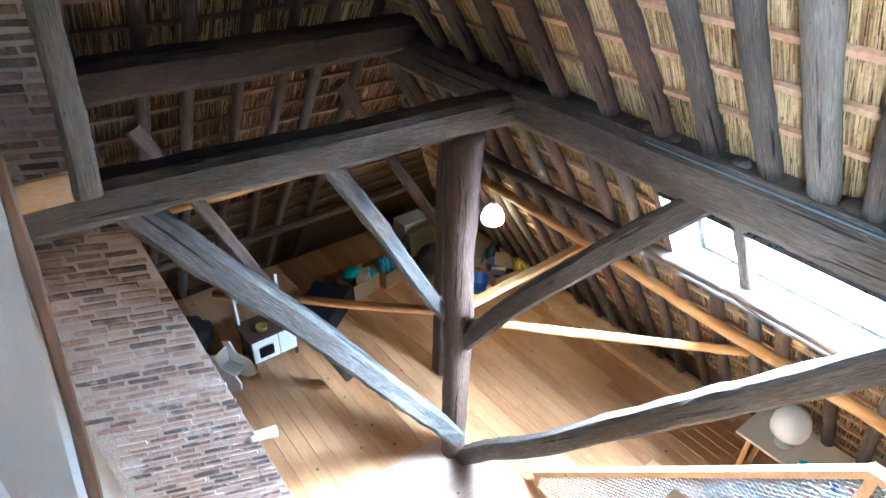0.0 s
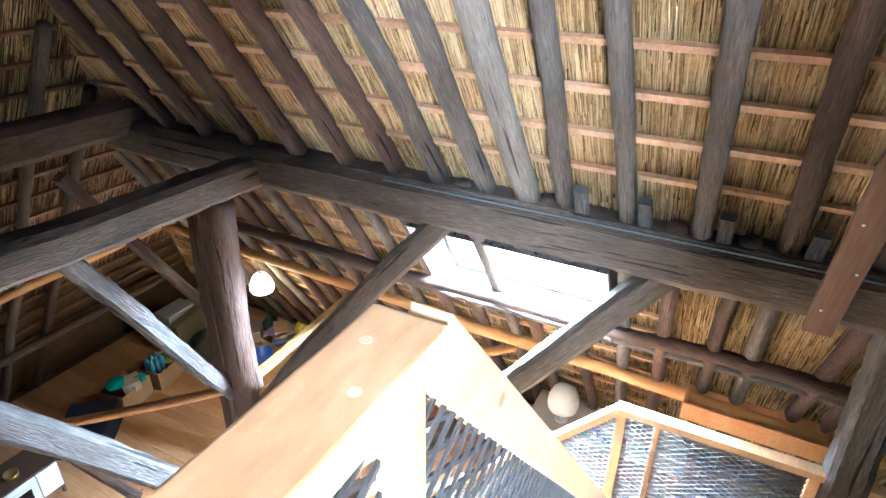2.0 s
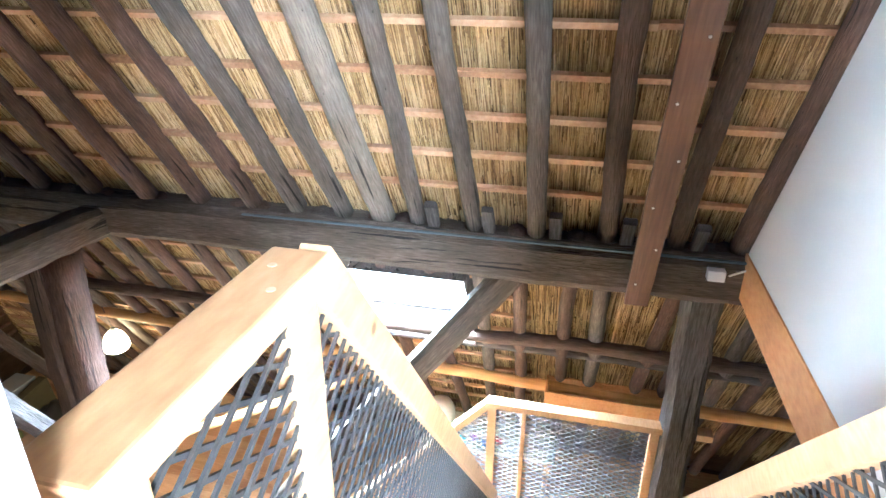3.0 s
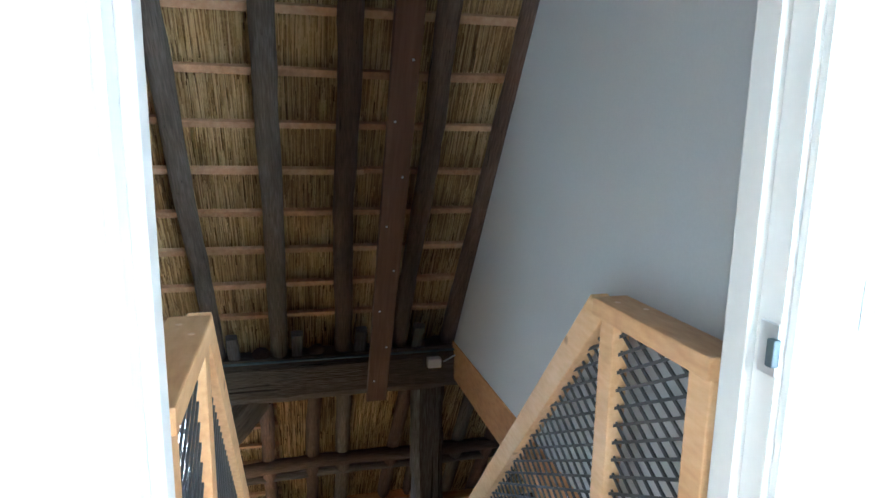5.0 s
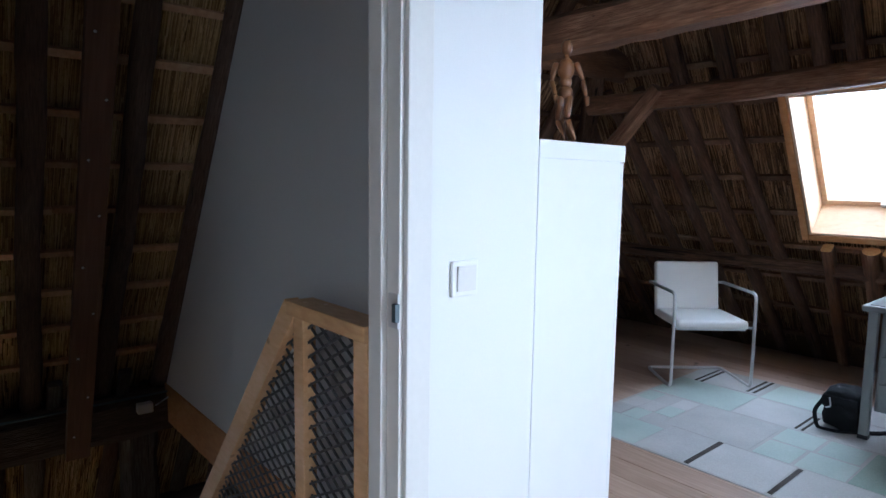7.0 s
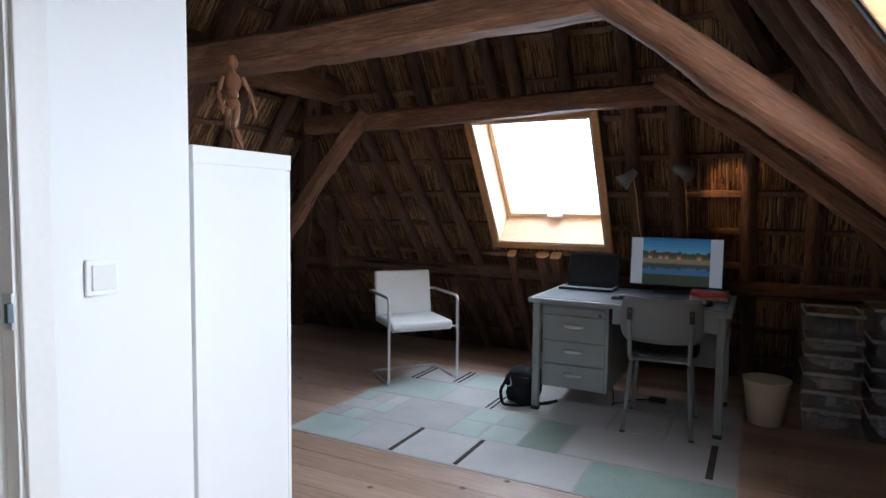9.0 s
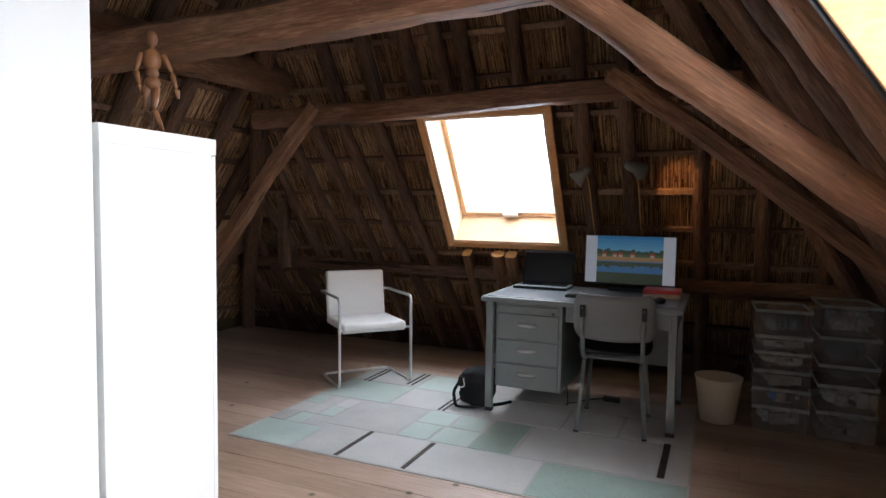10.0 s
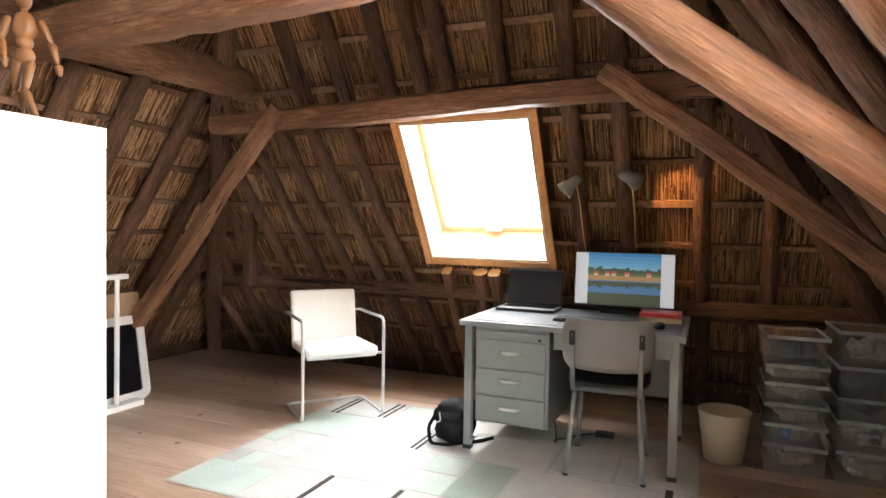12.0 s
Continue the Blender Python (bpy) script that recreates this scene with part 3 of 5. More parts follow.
# ---- walls and floors ----
def wall_piece(name, bm, material, label):
    return solid(name, bm, material, label, "wall", "structure")


# wall with the doorway: opening from y = -0.757 to 0.02
bm = bmesh.new()
box(bm, 0.0, 0.06, -1.24, -0.84, 0.0, 4.3)
box(bm, 0.0, 0.06, 0.1, 2.0, 0.0, 4.3)
box(bm, 0.0, 0.06, -0.84, 0.1, 2.13, 4.3)
wall_piece("wall_door", bm, WHITE_WALL, "white painted partition wall with a doorway")
# partition along the stairs, cut to the roof's slope
bm = bmesh.new()
prof = [(0.06, -0.05), (EAST + 0.02, -0.05), (0.4, (EAST - 0.38) * PITCH), (0.06, (EAST - 0.38) * PITCH)]
a = [bm.verts.new((x, -1.236, z)) for x, z in prof]
b = [bm.verts.new((x, -1.275, z)) for x, z in prof]
bm.faces.new(a)
bm.faces.new(b[::-1])
for i in range(4):
    bm.faces.new((a[i], b[i], b[(i + 1) % 4], a[(i + 1) % 4]))
wall_piece("wall_stairs", bm, GREY_WALL, "grey plastered partition wall beside the stairs, cut to the roof slope")
solid("baseboard", abox(0.1, 3.3, -1.262, -1.226, -0.3, -0.04, 0.004), PINE_TRIM, "reddish-brown pine board below the grey wall", "board", "structure")
bm = bmesh.new()
box(bm, WEST, 0.1, 1.9, 2.0, 0.0, 4.3)
wall_piece("wall_back", bm, WHITE_WALL, "plain white wall behind the room's entrance")
solid("knee_wall", abox(-2.95, -2.85, SOUTH, 2.0, 0.0, 0.1), WHITE_WALL, "low wall at the foot of the roof", "wall", "structure")
floor_room = solid("floor_room", abox(WEST - 0.1, 3.4, SOUTH - 0.1, -1.3, -0.2, -0.024), DARK_BEAM, "attic room floor of pale lye-treated boards", "floor", "structure")
floor_entry = solid("floor_entry", abox(WEST - 0.1, 0.1, -1.3, 2.0, -0.2, -0.024), DARK_BEAM, "entrance floor of pale lye-treated boards", "floor", "structure")
floor_barn = solid("floor_barn", abox(-6, 6.3, -8.0, 7.8, BARN_Z - 0.2, BARN_Z - 0.024), DARK_BEAM, "barn floor of varnished pine boards", "floor", "structure")


def door_frame():
    d = thing("door_1", "white-painted door frame with a steel strike plate", "door frame", kind="structure")
    for y0, y1, ys, ye in ((-0.84, -0.775, -0.775, -0.757), (0.038, 0.1, 0.02, 0.038)):
        part("jamb", abox(-0.03, 0.062, y0, y1, 0, 2.13, 0.004), FRAME_PAINT, d)
        part("door_stop", abox(0.012, 0.06, ys, ye, 0, 2.1, 0.003), FRAME_PAINT, d)
        part("casing", abox(-0.045, -0.03, y0 - 0.012 if y0 < -0.5 else y0 + 0.01, y1 + 0.012 if y0 > -0.5 else y1 - 0.01, 0, 2.14, 0.004), FRAME_PAINT, d)
    part("head", abox(-0.03, 0.062, -0.775, 0.038, 2.07, 2.13, 0.004), FRAME_PAINT, d)
    plate_ = part("strike_plate", abox(-0.03, 0.004, -0.777, -0.771, 1.06, 1.135, 0.001), CHROME, d, "steel strike plate")
    part("strike_lip", abox(-0.034, -0.02, -0.774, -0.762, 1.075, 1.115, 0.002), GALVANISED, plate_)


door_frame()

# ---- landing, stairs and rails with expanded metal ----
def mesh_panel(corners, pitch_w, pitch_h, r, parent, frame_axes):
    """Diamond lattice clipped to a convex panel. corners in the panel's (a, b) plane."""
    o, ax, bx = frame_axes
    bm = bmesh.new()
    slope_ = pitch_h / pitch_w
    amin, amax = min(c[0] for c in corners), max(c[0] for c in corners)
    bmin, bmax = min(c[1] for c in corners), max(c[1] for c in corners)
    nrm = ax.cross(bx).normalized()
    area = sum(p[0] * q[1] - q[0] * p[1] for p, q in zip(corners, corners[1:] + corners[:1]))
    poly = corners if area > 0 else corners[::-1]
    for sgn in (1, -1):
        k = slope_ * sgn
        c = min(bmin - k * amin, bmin - k * amax)
        end = max(bmax - k * amin, bmax - k * amax)
        while c < end:
            t0, t1 = amin, amax
            ok = True
            for (pa, pb), (qa, qb) in zip(poly, poly[1:] + poly[:1]):
                ea, eb = qa - pa, qb - pb
                f0 = ea * (c - pb) - eb * (0 - pa) + 0.0
                f1 = ea * k - eb
                if abs(f1) < 1e-9:
                    ok = ok and f0 >= 0
                elif f1 > 0:
                    t0 = max(t0, -f0 / f1)
                else:
                    t1 = min(t1, -f0 / f1)
            if ok and t1 - t0 > 0.01:
                p, q = o + ax * t0 + bx * (c + k * t0), o + ax * t1 + bx * (c + k * t1)
                d = (q - p).normalized()
                s = d.cross(nrm)
                off = nrm * (r * 0.8 * sgn)
                vs = [bm.verts.new(w + off + s * e * r + nrm * g * r * 0.7) for w in (p, q) for e, g in ((-1, -1), (1, -1), (1, 1), (-1, 1))]
                for i in range(4):
                    bm.faces.new((vs[i], vs[(i + 1) % 4], vs[4 + (i + 1) % 4], vs[4 + i]))
            c += pitch_h
    return part("wire_mesh", bm, STEEL_MESH, parent, "grey expanded-metal mesh")


def stick(name, p0, p1, w, h, parent, up=(0, 0, 1), material=None):
    bm = bmesh.new()
    p0, p1 = Vector(p0), Vector(p1)
    d, s, u = axes(p1 - p0, up)
    m = Matrix((s, d, u)).transposed().to_4x4()
    m.translation = (p0 + p1) / 2
    box(bm, -w / 2, w / 2, -(p1 - p0).length / 2, (p1 - p0).length / 2, -h / 2, h / 2, m, min(w, h) * 0.08)
    return part(name, bm, material or PINE, parent)


STAIR = 1.2
def stair_rail(y0, y1, x_near, x_far, inner, label):
    """Level rail at the landing, then a rail sloping down with the stairs."""
    d = thing("stair_railing", label, "railing", group="stair railings")
    yc = (y0 + y1) / 2
    part("handrail", abox(x_near, x_far, y0, y1, 1.0, 1.04, 0.004), PINE, d)
    for px, py in ((x_far - 0.055, yc + 0.012), (x_far - 0.115, yc - 0.018)):
        part("plug", lathe([(0, 0), (0.006, 0), (0.006, 0.0008), (0, 0.0008)], 12, pose(px, py, 1.04)), PALE_PINE, d, "pale round wooden plug")
    stick("post", (x_near + 0.035, yc, 0.0), (x_near + 0.035, yc, 1.0), 0.06, 0.06, d)
    stick("post", (x_far - 0.06, inner, 0.0), (x_far - 0.06, inner, 1.0), 0.04, 0.055, d, (1, 0, 0))
    stick("bottom_rail", (x_near, yc, 0.06), (x_far, yc, 0.06), 0.045, 0.045, d)
    x_end = 2.6
    z_end = 1.02 - STAIR * (x_end - x_far)
    stick("sloping_rail", (x_far - 0.012, inner, 1.02), (x_end, inner, z_end), 0.045, 0.07, d)
    stick("sloping_rail", (x_far, inner, 0.12), (x_end, inner, z_end - 0.9), 0.045, 0.05, d)
    stick("post", (x_end - 0.03, inner, z_end - 1.1), (x_end - 0.03, inner, z_end), 0.06, 0.06, d)
    o, ax, bx = Vector((0, inner, 0)), Vector((1, 0, 0)), Vector((0, 0, 1))
    mesh_panel([(x_near + 0.06, 0.07), (x_far - 0.07, 0.07), (x_far - 0.07, 1.0), (x_near + 0.06, 1.0)], 0.072, 0.04, 0.0033, d, (o, ax, bx))
    mesh_panel([(x_far - 0.04, 0.1), (x_end, z_end - 0.9), (x_end, z_end), (x_far - 0.04, 1.0)], 0.072, 0.04, 0.0033, d, (o, ax, bx))
    return d


stair_rail(0.019, 0.1, 0.09, 0.508, 0.045, "pine railing with grey expanded-metal infill beside the landing")
stair_rail(-0.855, -0.77, 0.1, 0.49, -0.795, "pine railing with grey expanded-metal infill along the grey wall")
landing = solid("landing", abox(0.06, 0.56, -1.22, 0.14, -0.2, -0.001), FLOOR_ROOM, "small wooden landing in front of the doorway", "landing", "structure")
stairs = thing("stairs", "steep open wooden staircase down to the barn", "stairs", kind="structure")
for i in range(11):
    z = -0.2 * (i + 1)
    x = 0.56 + 0.2 / STAIR * i
    part("tread", abox(x, x + 0.22, -0.76, 0.02, z - 0.03, z, 0.004), PINE, stairs)
for y in (-0.79, 0.04):
    stick("string", (0.5, y, -0.02), (2.5, y, -0.02 - 2.0 * STAIR), 0.04, 0.22, stairs)
mid = solid("mid_landing", abox(2.45, 3.4, -1.2, 0.2, -2.5, -2.44, 0.004), PINE, "wooden intermediate landing of the stairs", "landing", "structure")
guard = thing("landing_railing", "pine railing with grey expanded-metal infill around the lower landing", "railing", group="stair railings")
stick("handrail", (3.4, 0.22, -1.42), (3.4, -1.3, -1.42), 0.09, 0.05, guard)
stick("post", (3.4, 0.18, -2.5), (3.4, 0.18, -1.44), 0.06, 0.06, guard)
stick("post", (3.4, -0.94, -2.5), (3.4, -0.94, -1.44), 0.06, 0.06, guard)
stick("post", (3.4, -0.05, -2.5), (3.4, -0.05, -1.44), 0.03, 0.04, guard)
stick("bottom_rail", (3.4, 0.2, -2.42), (3.4, -1.2, -2.42), 0.05, 0.05, guard)
mesh_panel([(-1.2, -2.4), (0.18, -2.4), (0.18, -1.44), (-1.2, -1.44)], 0.072, 0.04, 0.0033, guard, (Vector((3.4, 0, 0)), Vector((0, 1, 0)), Vector((0, 0, 1))))
stick("sloping_rail", (3.4, 0.2, -1.42), (3.4, 2.4, -3.86), 0.08, 0.05, guard)
stick("post", (3.4, 2.36, -4.0), (3.4, 2.36, -3.8), 0.05, 0.05, guard)
mesh_panel([(0.2, -2.4), (1.6, -3.95), (2.36, -3.95), (2.36, -3.85), (0.2, -1.45)], 0.072, 0.04, 0.0033, guard, (Vector((3.4, 0, 0)), Vector((0, 1, 0)), Vector((0, 0, 1))))
low_stairs = thing("lower_stairs", "lower flight of wooden steps to the barn floor", "stairs", kind="structure")
for i in range(7):
    y, z = 0.2 + 0.2 * i, -2.64 - 0.195 * i
    part("tread", abox(2.5, 3.36, y, y + 0.24, z - 0.03, z, 0.004), PINE, low_stairs)
for x in (2.48, 3.38):
    stick("string", (x, 0.15, -2.5), (x, 1.65, -3.98), 0.04, 0.2, low_stairs)
# panel with a crooked timber edge beside the landing
bm = bmesh.new()
prof = [(0.06, -0.3), (0.09, -0.3), (0.154, 0.325), (0.225, 0.886), (0.28, 1.5), (0.06, 1.5)]
a = [bm.verts.new((x, 1.0, z)) for x, z in prof]
b = [bm.verts.new((x, 1.06, z)) for x, z in prof]
bm.faces.new(a)
bm.faces.new(b[::-1])
for i in range(6):
    bm.faces.new((a[i], b[i], b[(i + 1) % 6], a[(i + 1) % 6]))
wall_piece("wall_end", bm, GREY_WALL, "narrow grey wall end beside the landing")
EDGE_WOOD = mat("worn_edge_wood", ((0.16, 0.09, 0.055), (0.29, 0.18, 0.115), (0.42, 0.29, 0.2)), 0.6, scale=(6, 6, 1.5), grain=(70, 70, 5), bump=0.3)
beam("corner_timber", (0.088, 1.03, -0.32), (0.284, 1.03, 1.5), 0.06, 0.022, EDGE_WOOD, "crooked thin timber along the edge of the grey wall", "timber", wobble=0.012, seed=30, bow=0.02)

# ---- frame of the attic room ----
beam("collar_beam", (1.75, -3.86, 1.93), (-1.5, -3.86, 2.005), 0.14, 0.13, BROWN_BEAM, "brown collar beam above the roof window", wobble=0.015, seed=31)
solid("principal_rafter", timber((2.75, -3.82, 0.2), (1.18, -3.8, 2.0), 0.105, 0.105, (0, 1, 0), wobble=0.02, seed=32), BROWN_BEAM, "worn brown principal rafter leaning to the collar beam", "rafter")
solid("principal_rafter", timber((-2.65, -3.76, 0.66), (-0.84, -3.78, 2.06), 0.11, 0.115, (0, 1, 0), wobble=0.015, seed=33), BROWN_BEAM, "cracked brown principal rafter joined to the collar beam", "rafter")
beam("collar_beam", (1.95, -2.33, 2.03), (-0.85, -2.33, 2.1), 0.17, 0.17, BROWN_BEAM, "thick brown collar beam across the room", wobble=0.02, seed=34)
solid("principal_rafter", timber((-2.46, -2.31, 0.85), (-0.68, -2.31, 2.22), 0.135, 0.14, (0, 1, 0), wobble=0.02, round_=True, seed=35), BROWN_BEAM, "thick rounded brown principal rafter lit by daylight", "rafter", smooth=True)
solid("principal_rafter", timber((2.9, -2.33, 0.2), (1.6, -2.33, 2.1), 0.2, 0.2, (0, 1, 0), wobble=0.02, seed=36), WARM_DARK, "dark principal rafter behind the cabinet", "rafter")
solid("purlin", timber((1.78, -1.36, 2.2), (1.72, -4.5, 2.28), 0.24, 0.24, wobble=0.015, round_=True, seed=37), BROWN_BEAM, "thick round purlin along the side slope", "purlin", smooth=True)
solid("hip_rafter", timber((3.2, -5.35, 0), (1.5, -3.65, 2.6), 0.13, 0.13, wobble=0.015, seed=38), WARM_DARK, "dark hip rafter in the corner of the roof", "rafter")
solid("corner_post", timber((2.2, -4.74, 0.75), (2.2, -4.74, 1.8), 0.1, 0.1, wobble=0.012, seed=39), WARM_DARK, "dark upright post in the roof corner", "post")
solid("hip_rafter", timber((-2.75, -5.35, 0), (-0.9, -3.5, 2.85), 0.13, 0.13, wobble=0.015, seed=40), WARM_DARK, "dark hip rafter behind the boxes", "rafter")
solid("low_purlin", timber((2.9, -4.92, 0.78), (-2.4, -4.92, 0.78), 0.1, 0.1, wobble=0.012, seed=41), WARM_DARK, "low brown purlin below the roof window", "purlin")


# ---- windows ----
def flat_mat(name, colour, rough=0.5, emit=0.0, metal=0.0, trans=0.0):
    m = bpy.data.materials.new(name)
    m.use_nodes = True
    b = m.node_tree.nodes["Principled BSDF"]
    b.inputs["Base Color"].default_value = (*colour, 1)
    b.inputs["Roughness"].default_value, b.inputs["Metallic"].default_value = rough, metal
    b.inputs["Transmission Weight"].default_value = trans
    if emit:
        b.inputs["Emission Color"].default_value, b.inputs["Emission Strength"].default_value = (*colour, 1), emit
    return m


GLASS = flat_mat("window_glass", (1, 1, 1), 0.0, 0, 0, 1.0)
SKY_GLOW = flat_mat("overcast_sky", (0.93, 0.97, 1.0), 1.0, 4.0)
GLASS.node_tree.nodes["Principled BSDF"].inputs["IOR"].default_value = 1.05


def on_slope(sl):
    m = Matrix((sl.u, sl.v, sl.n)).transposed().to_4x4()
    m.translation = sl.o
    return m


def slope_box(sl, u0, u1, s0, s1, n0, n1, bevel=0.004):
    bm = bmesh.new()
    box(bm, u0, u1, s0, s1, n0, n1, on_slope(sl), bevel)
    return bm


def roof_window(name, sl, hole, depth, label, trim=0.045, wood=PINE, trim_wood=PINE_TRIM, splay=0.0):
    """A timber-lined roof window: trim on the inside, lining through the roof, a sash with its pane."""
    u0, u1, s0, s1 = hole
    w = thing(name, label, "window", kind="structure")
    if trim:
        for a, b, c, d in ((u0 - trim, u0, s0 - trim, s1 + trim), (u1, u1 + trim, s0 - trim, s1 + trim), (u0, u1, s0 - trim, s0), (u0, u1, s1, s1 + trim)):
            part("trim", slope_box(sl, a, b, c, d, -0.012, 0.012), trim_wood, w)
    for a, b, c, d in ((u0 + 0.002, u0 + 0.02, s0, s1), (u1 - 0.02, u1 - 0.002, s0, s1), (u0 + 0.02, u1 - 0.02, s0 + 0.002, s0 + 0.02), (u0 + 0.02, u1 - 0.02, s1 - 0.02, s1 - 0.002)):
        bm = slope_box(sl, a, b, c, d, -0.006, depth + 0.1)
        if splay and d < s0 + 0.03:
            for v in bm.verts:
                if (v.co - sl.o).dot(sl.n) > depth / 2:
                    v.co += sl.v * splay * 1.4
        part("lining", bm, wood, w)
    f = 0.036
    u0, u1, s0, s1 = u0 + 0.022, u1 - 0.022, s0 + 0.022 + splay, s1 - 0.022
    frame_ = part("window_frame", slope_box(sl, u0, u0 + f, s0, s1, depth, depth + 0.06), wood, w)
    for a, b, c, d in ((u1 - f, u1, s0, s1), (u0 + f, u1 - f, s0, s0 + f), (u0 + f, u1 - f, s1 - f, s1)):
        part("sash_bar", slope_box(sl, a, b, c, d, depth, depth + 0.06), wood, w)
    pane = part("pane", slope_box(sl, u0 + f, u1 - f, s0 + f, s1 - f, depth + 0.03, depth + 0.036, 0), GLASS, w)
    pane.visible_shadow = False
    return w


win = roof_window("window_1", sl_s, ROOM_HOLE, 0.24, "pine-lined roof window with a white catch, overlooking bright sky", wood=PALE_PINE, splay=0.07)
part("catch", slope_box(sl_s, 0.03, 0.15, 1.345, 1.37, 0.205, 0.24), WHITE_LACQUER, win, "white window catch")
for u in (-0.15, 0.42):
    part("hinge", slope_box(sl_s, u, u + 0.05, 2.262, 2.287, 0.2, 0.24), CHROME, win)
roof_window("window_2", sl_w, WEST_HOLE, 0.2, "large pine-lined roof window with a black rubber seal", 0.03, PINE, BLACK)
roof_window("window_4", sl_w, ENTRY_HOLE, 0.2, "pine-lined roof window over the entrance floor", 0.03, PINE, BLACK)
roof_window("window_3", sl_e, BARN_HOLE, 0.3, "wide roof window in the low barn roof, bright with daylight", 0, GREY_OAK)
for name, sl, h in (("backdrop_south", sl_s, ROOM_HOLE), ("backdrop_west", sl_w, WEST_HOLE), ("backdrop_east", sl_e, BARN_HOLE)):
    solid(name, slope_box(sl, h[0] - 2.0, h[1] + 2.0, h[2] - 5.5, h[3] + 1.6, 1.6, 1.62, 0), SKY_GLOW, "bright overcast sky seen through the roof window", "sky", "structure")


def slope_lamp(name, sl, hole, out, watts, colour, down=0.65, north=0.0, spread=180):
    c = sl.at((hole[0] + hole[1]) / 2, (hole[2] + hole[3]) / 2, out)
    lamp = area_lamp(name, look(c, c + sl.inward * 0.8 + Vector((0, north, -down))), (hole[1] - hole[0]) * 0.9, (hole[3] - hole[2]) * 0.9, watts, colour)
    lamp.data.spread = radians(spread)
    return lamp


slope_lamp("daylight_room", sl_s, ROOM_HOLE, 0.55, 120, (0.95, 0.98, 1.0))
slope_lamp("daylight_west", sl_w, WEST_HOLE, 0.55, 140, (1.0, 0.98, 0.94), 0.4, 0.1, 160)
slope_lamp("daylight_entry", sl_w, ENTRY_HOLE, 0.55, 85, (1.0, 0.98, 0.92), 0.4, -0.2, 170)
slope_lamp("daylight_barn", sl_e, BARN_HOLE, 0.55, 520, (0.95, 0.98, 0.97), 1.15, -0.1, 140)
solid("pole_stub", timber(sl_e.at(1.0, -1.92, 0.0), sl_e.at(1.0, -1.92, 0.3), 0.09, 0.09, round_=True, wobble=0.004), YELLOW_POLE, "round sawn pole end under the barn roof window", "pole", smooth=True)
solid("window_purlin", timber((4.3, 3.2, -1.5), (4.3, -3.0, -1.5), 0.1, 0.09, round_=True, wobble=0.015, seed=60), GREY_OAK, "grey pole under the barn roof window", "pole", smooth=True)
solid("window_post", timber(sl_e.at(1.42, -1.9, 0.06), sl_e.at(1.42, -0.5, 0.06), 0.1, 0.09, wobble=0.012, seed=61), GREY_OAK, "pale rafter crossing the barn roof window", "rafter")

# ---- cabinet, switch, manikin ----
cab = thing("cabinet", "tall white lacquered cabinet standing against the partition end", "cabinet")
part("body", abox(0.035, 0.83, -1.665, -1.285, 0.0, 1.4385, 0.002), WHITE_LACQUER, cab)
part("top_panel", abox(0.03, 0.835, -1.68, -1.28, 1.438, 1.488, 0.002), WHITE_LACQUER, cab)
for i in range(2):
    dr = part("door", abox(0.037 + 0.4 * i, 0.432 + 0.4 * i, -1.684, -1.668, 0.03, 1.4365, 0.002), WHITE_LACQUER, cab)
    part("knob", lathe([(0.0, 0.0), (0.012, 0.0), (0.014, 0.02), (0.0, 0.022)], 12, pose(0.4 + 0.07 * i, -1.684, 0.75, 90)), CHROME, dr)
sw = thing("light_switch", "white square rocker light switch on the wall", "switch")
part("plate", abox(-0.011, -0.001, -1.022, -0.942, 1.105, 1.19, 0.003), WHITE_LACQUER, sw)
part("rocker", abox(-0.017, -0.011, -1.012, -0.954, 1.118, 1.178, 0.002), FRAME_PAINT, sw)


def ball(bm, c, r, m=None):
    geo = bmesh.ops.create_uvsphere(bm, u_segments=12, v_segments=8, radius=1.0)["verts"]
    for v in geo:
        v.co = Vector(c) + Vector((v.co.x * r[0], v.co.y * r[1], v.co.z * r[2]))


def limb(bm, a, b, r0, r1):
    d, s, u = axes(Vector(b) - Vector(a))
    rings = [(0.0, 0.6), (0.12, 1.0), (0.6, 0.9), (0.9, 0.75), (1.0, 0.5)]
    rr = []
    for t, k in rings:
        p = Vector(a).lerp(Vector(b), t)
        r = (r0 + (r1 - r0) * t) * k
        rr.append([bm.verts.new(p + (s * math.cos(2 * math.pi * i / 8) + u * math.sin(2 * math.pi * i / 8)) * r) for i in range(8)])
    for q, w in zip(rr, rr[1:]):
        for i in range(8):
            bm.faces.new((q[i], q[(i + 1) % 8], w[(i + 1) % 8], w[i]))
    bm.faces.new(rr[0][::-1])
    bm.faces.new(rr[-1])


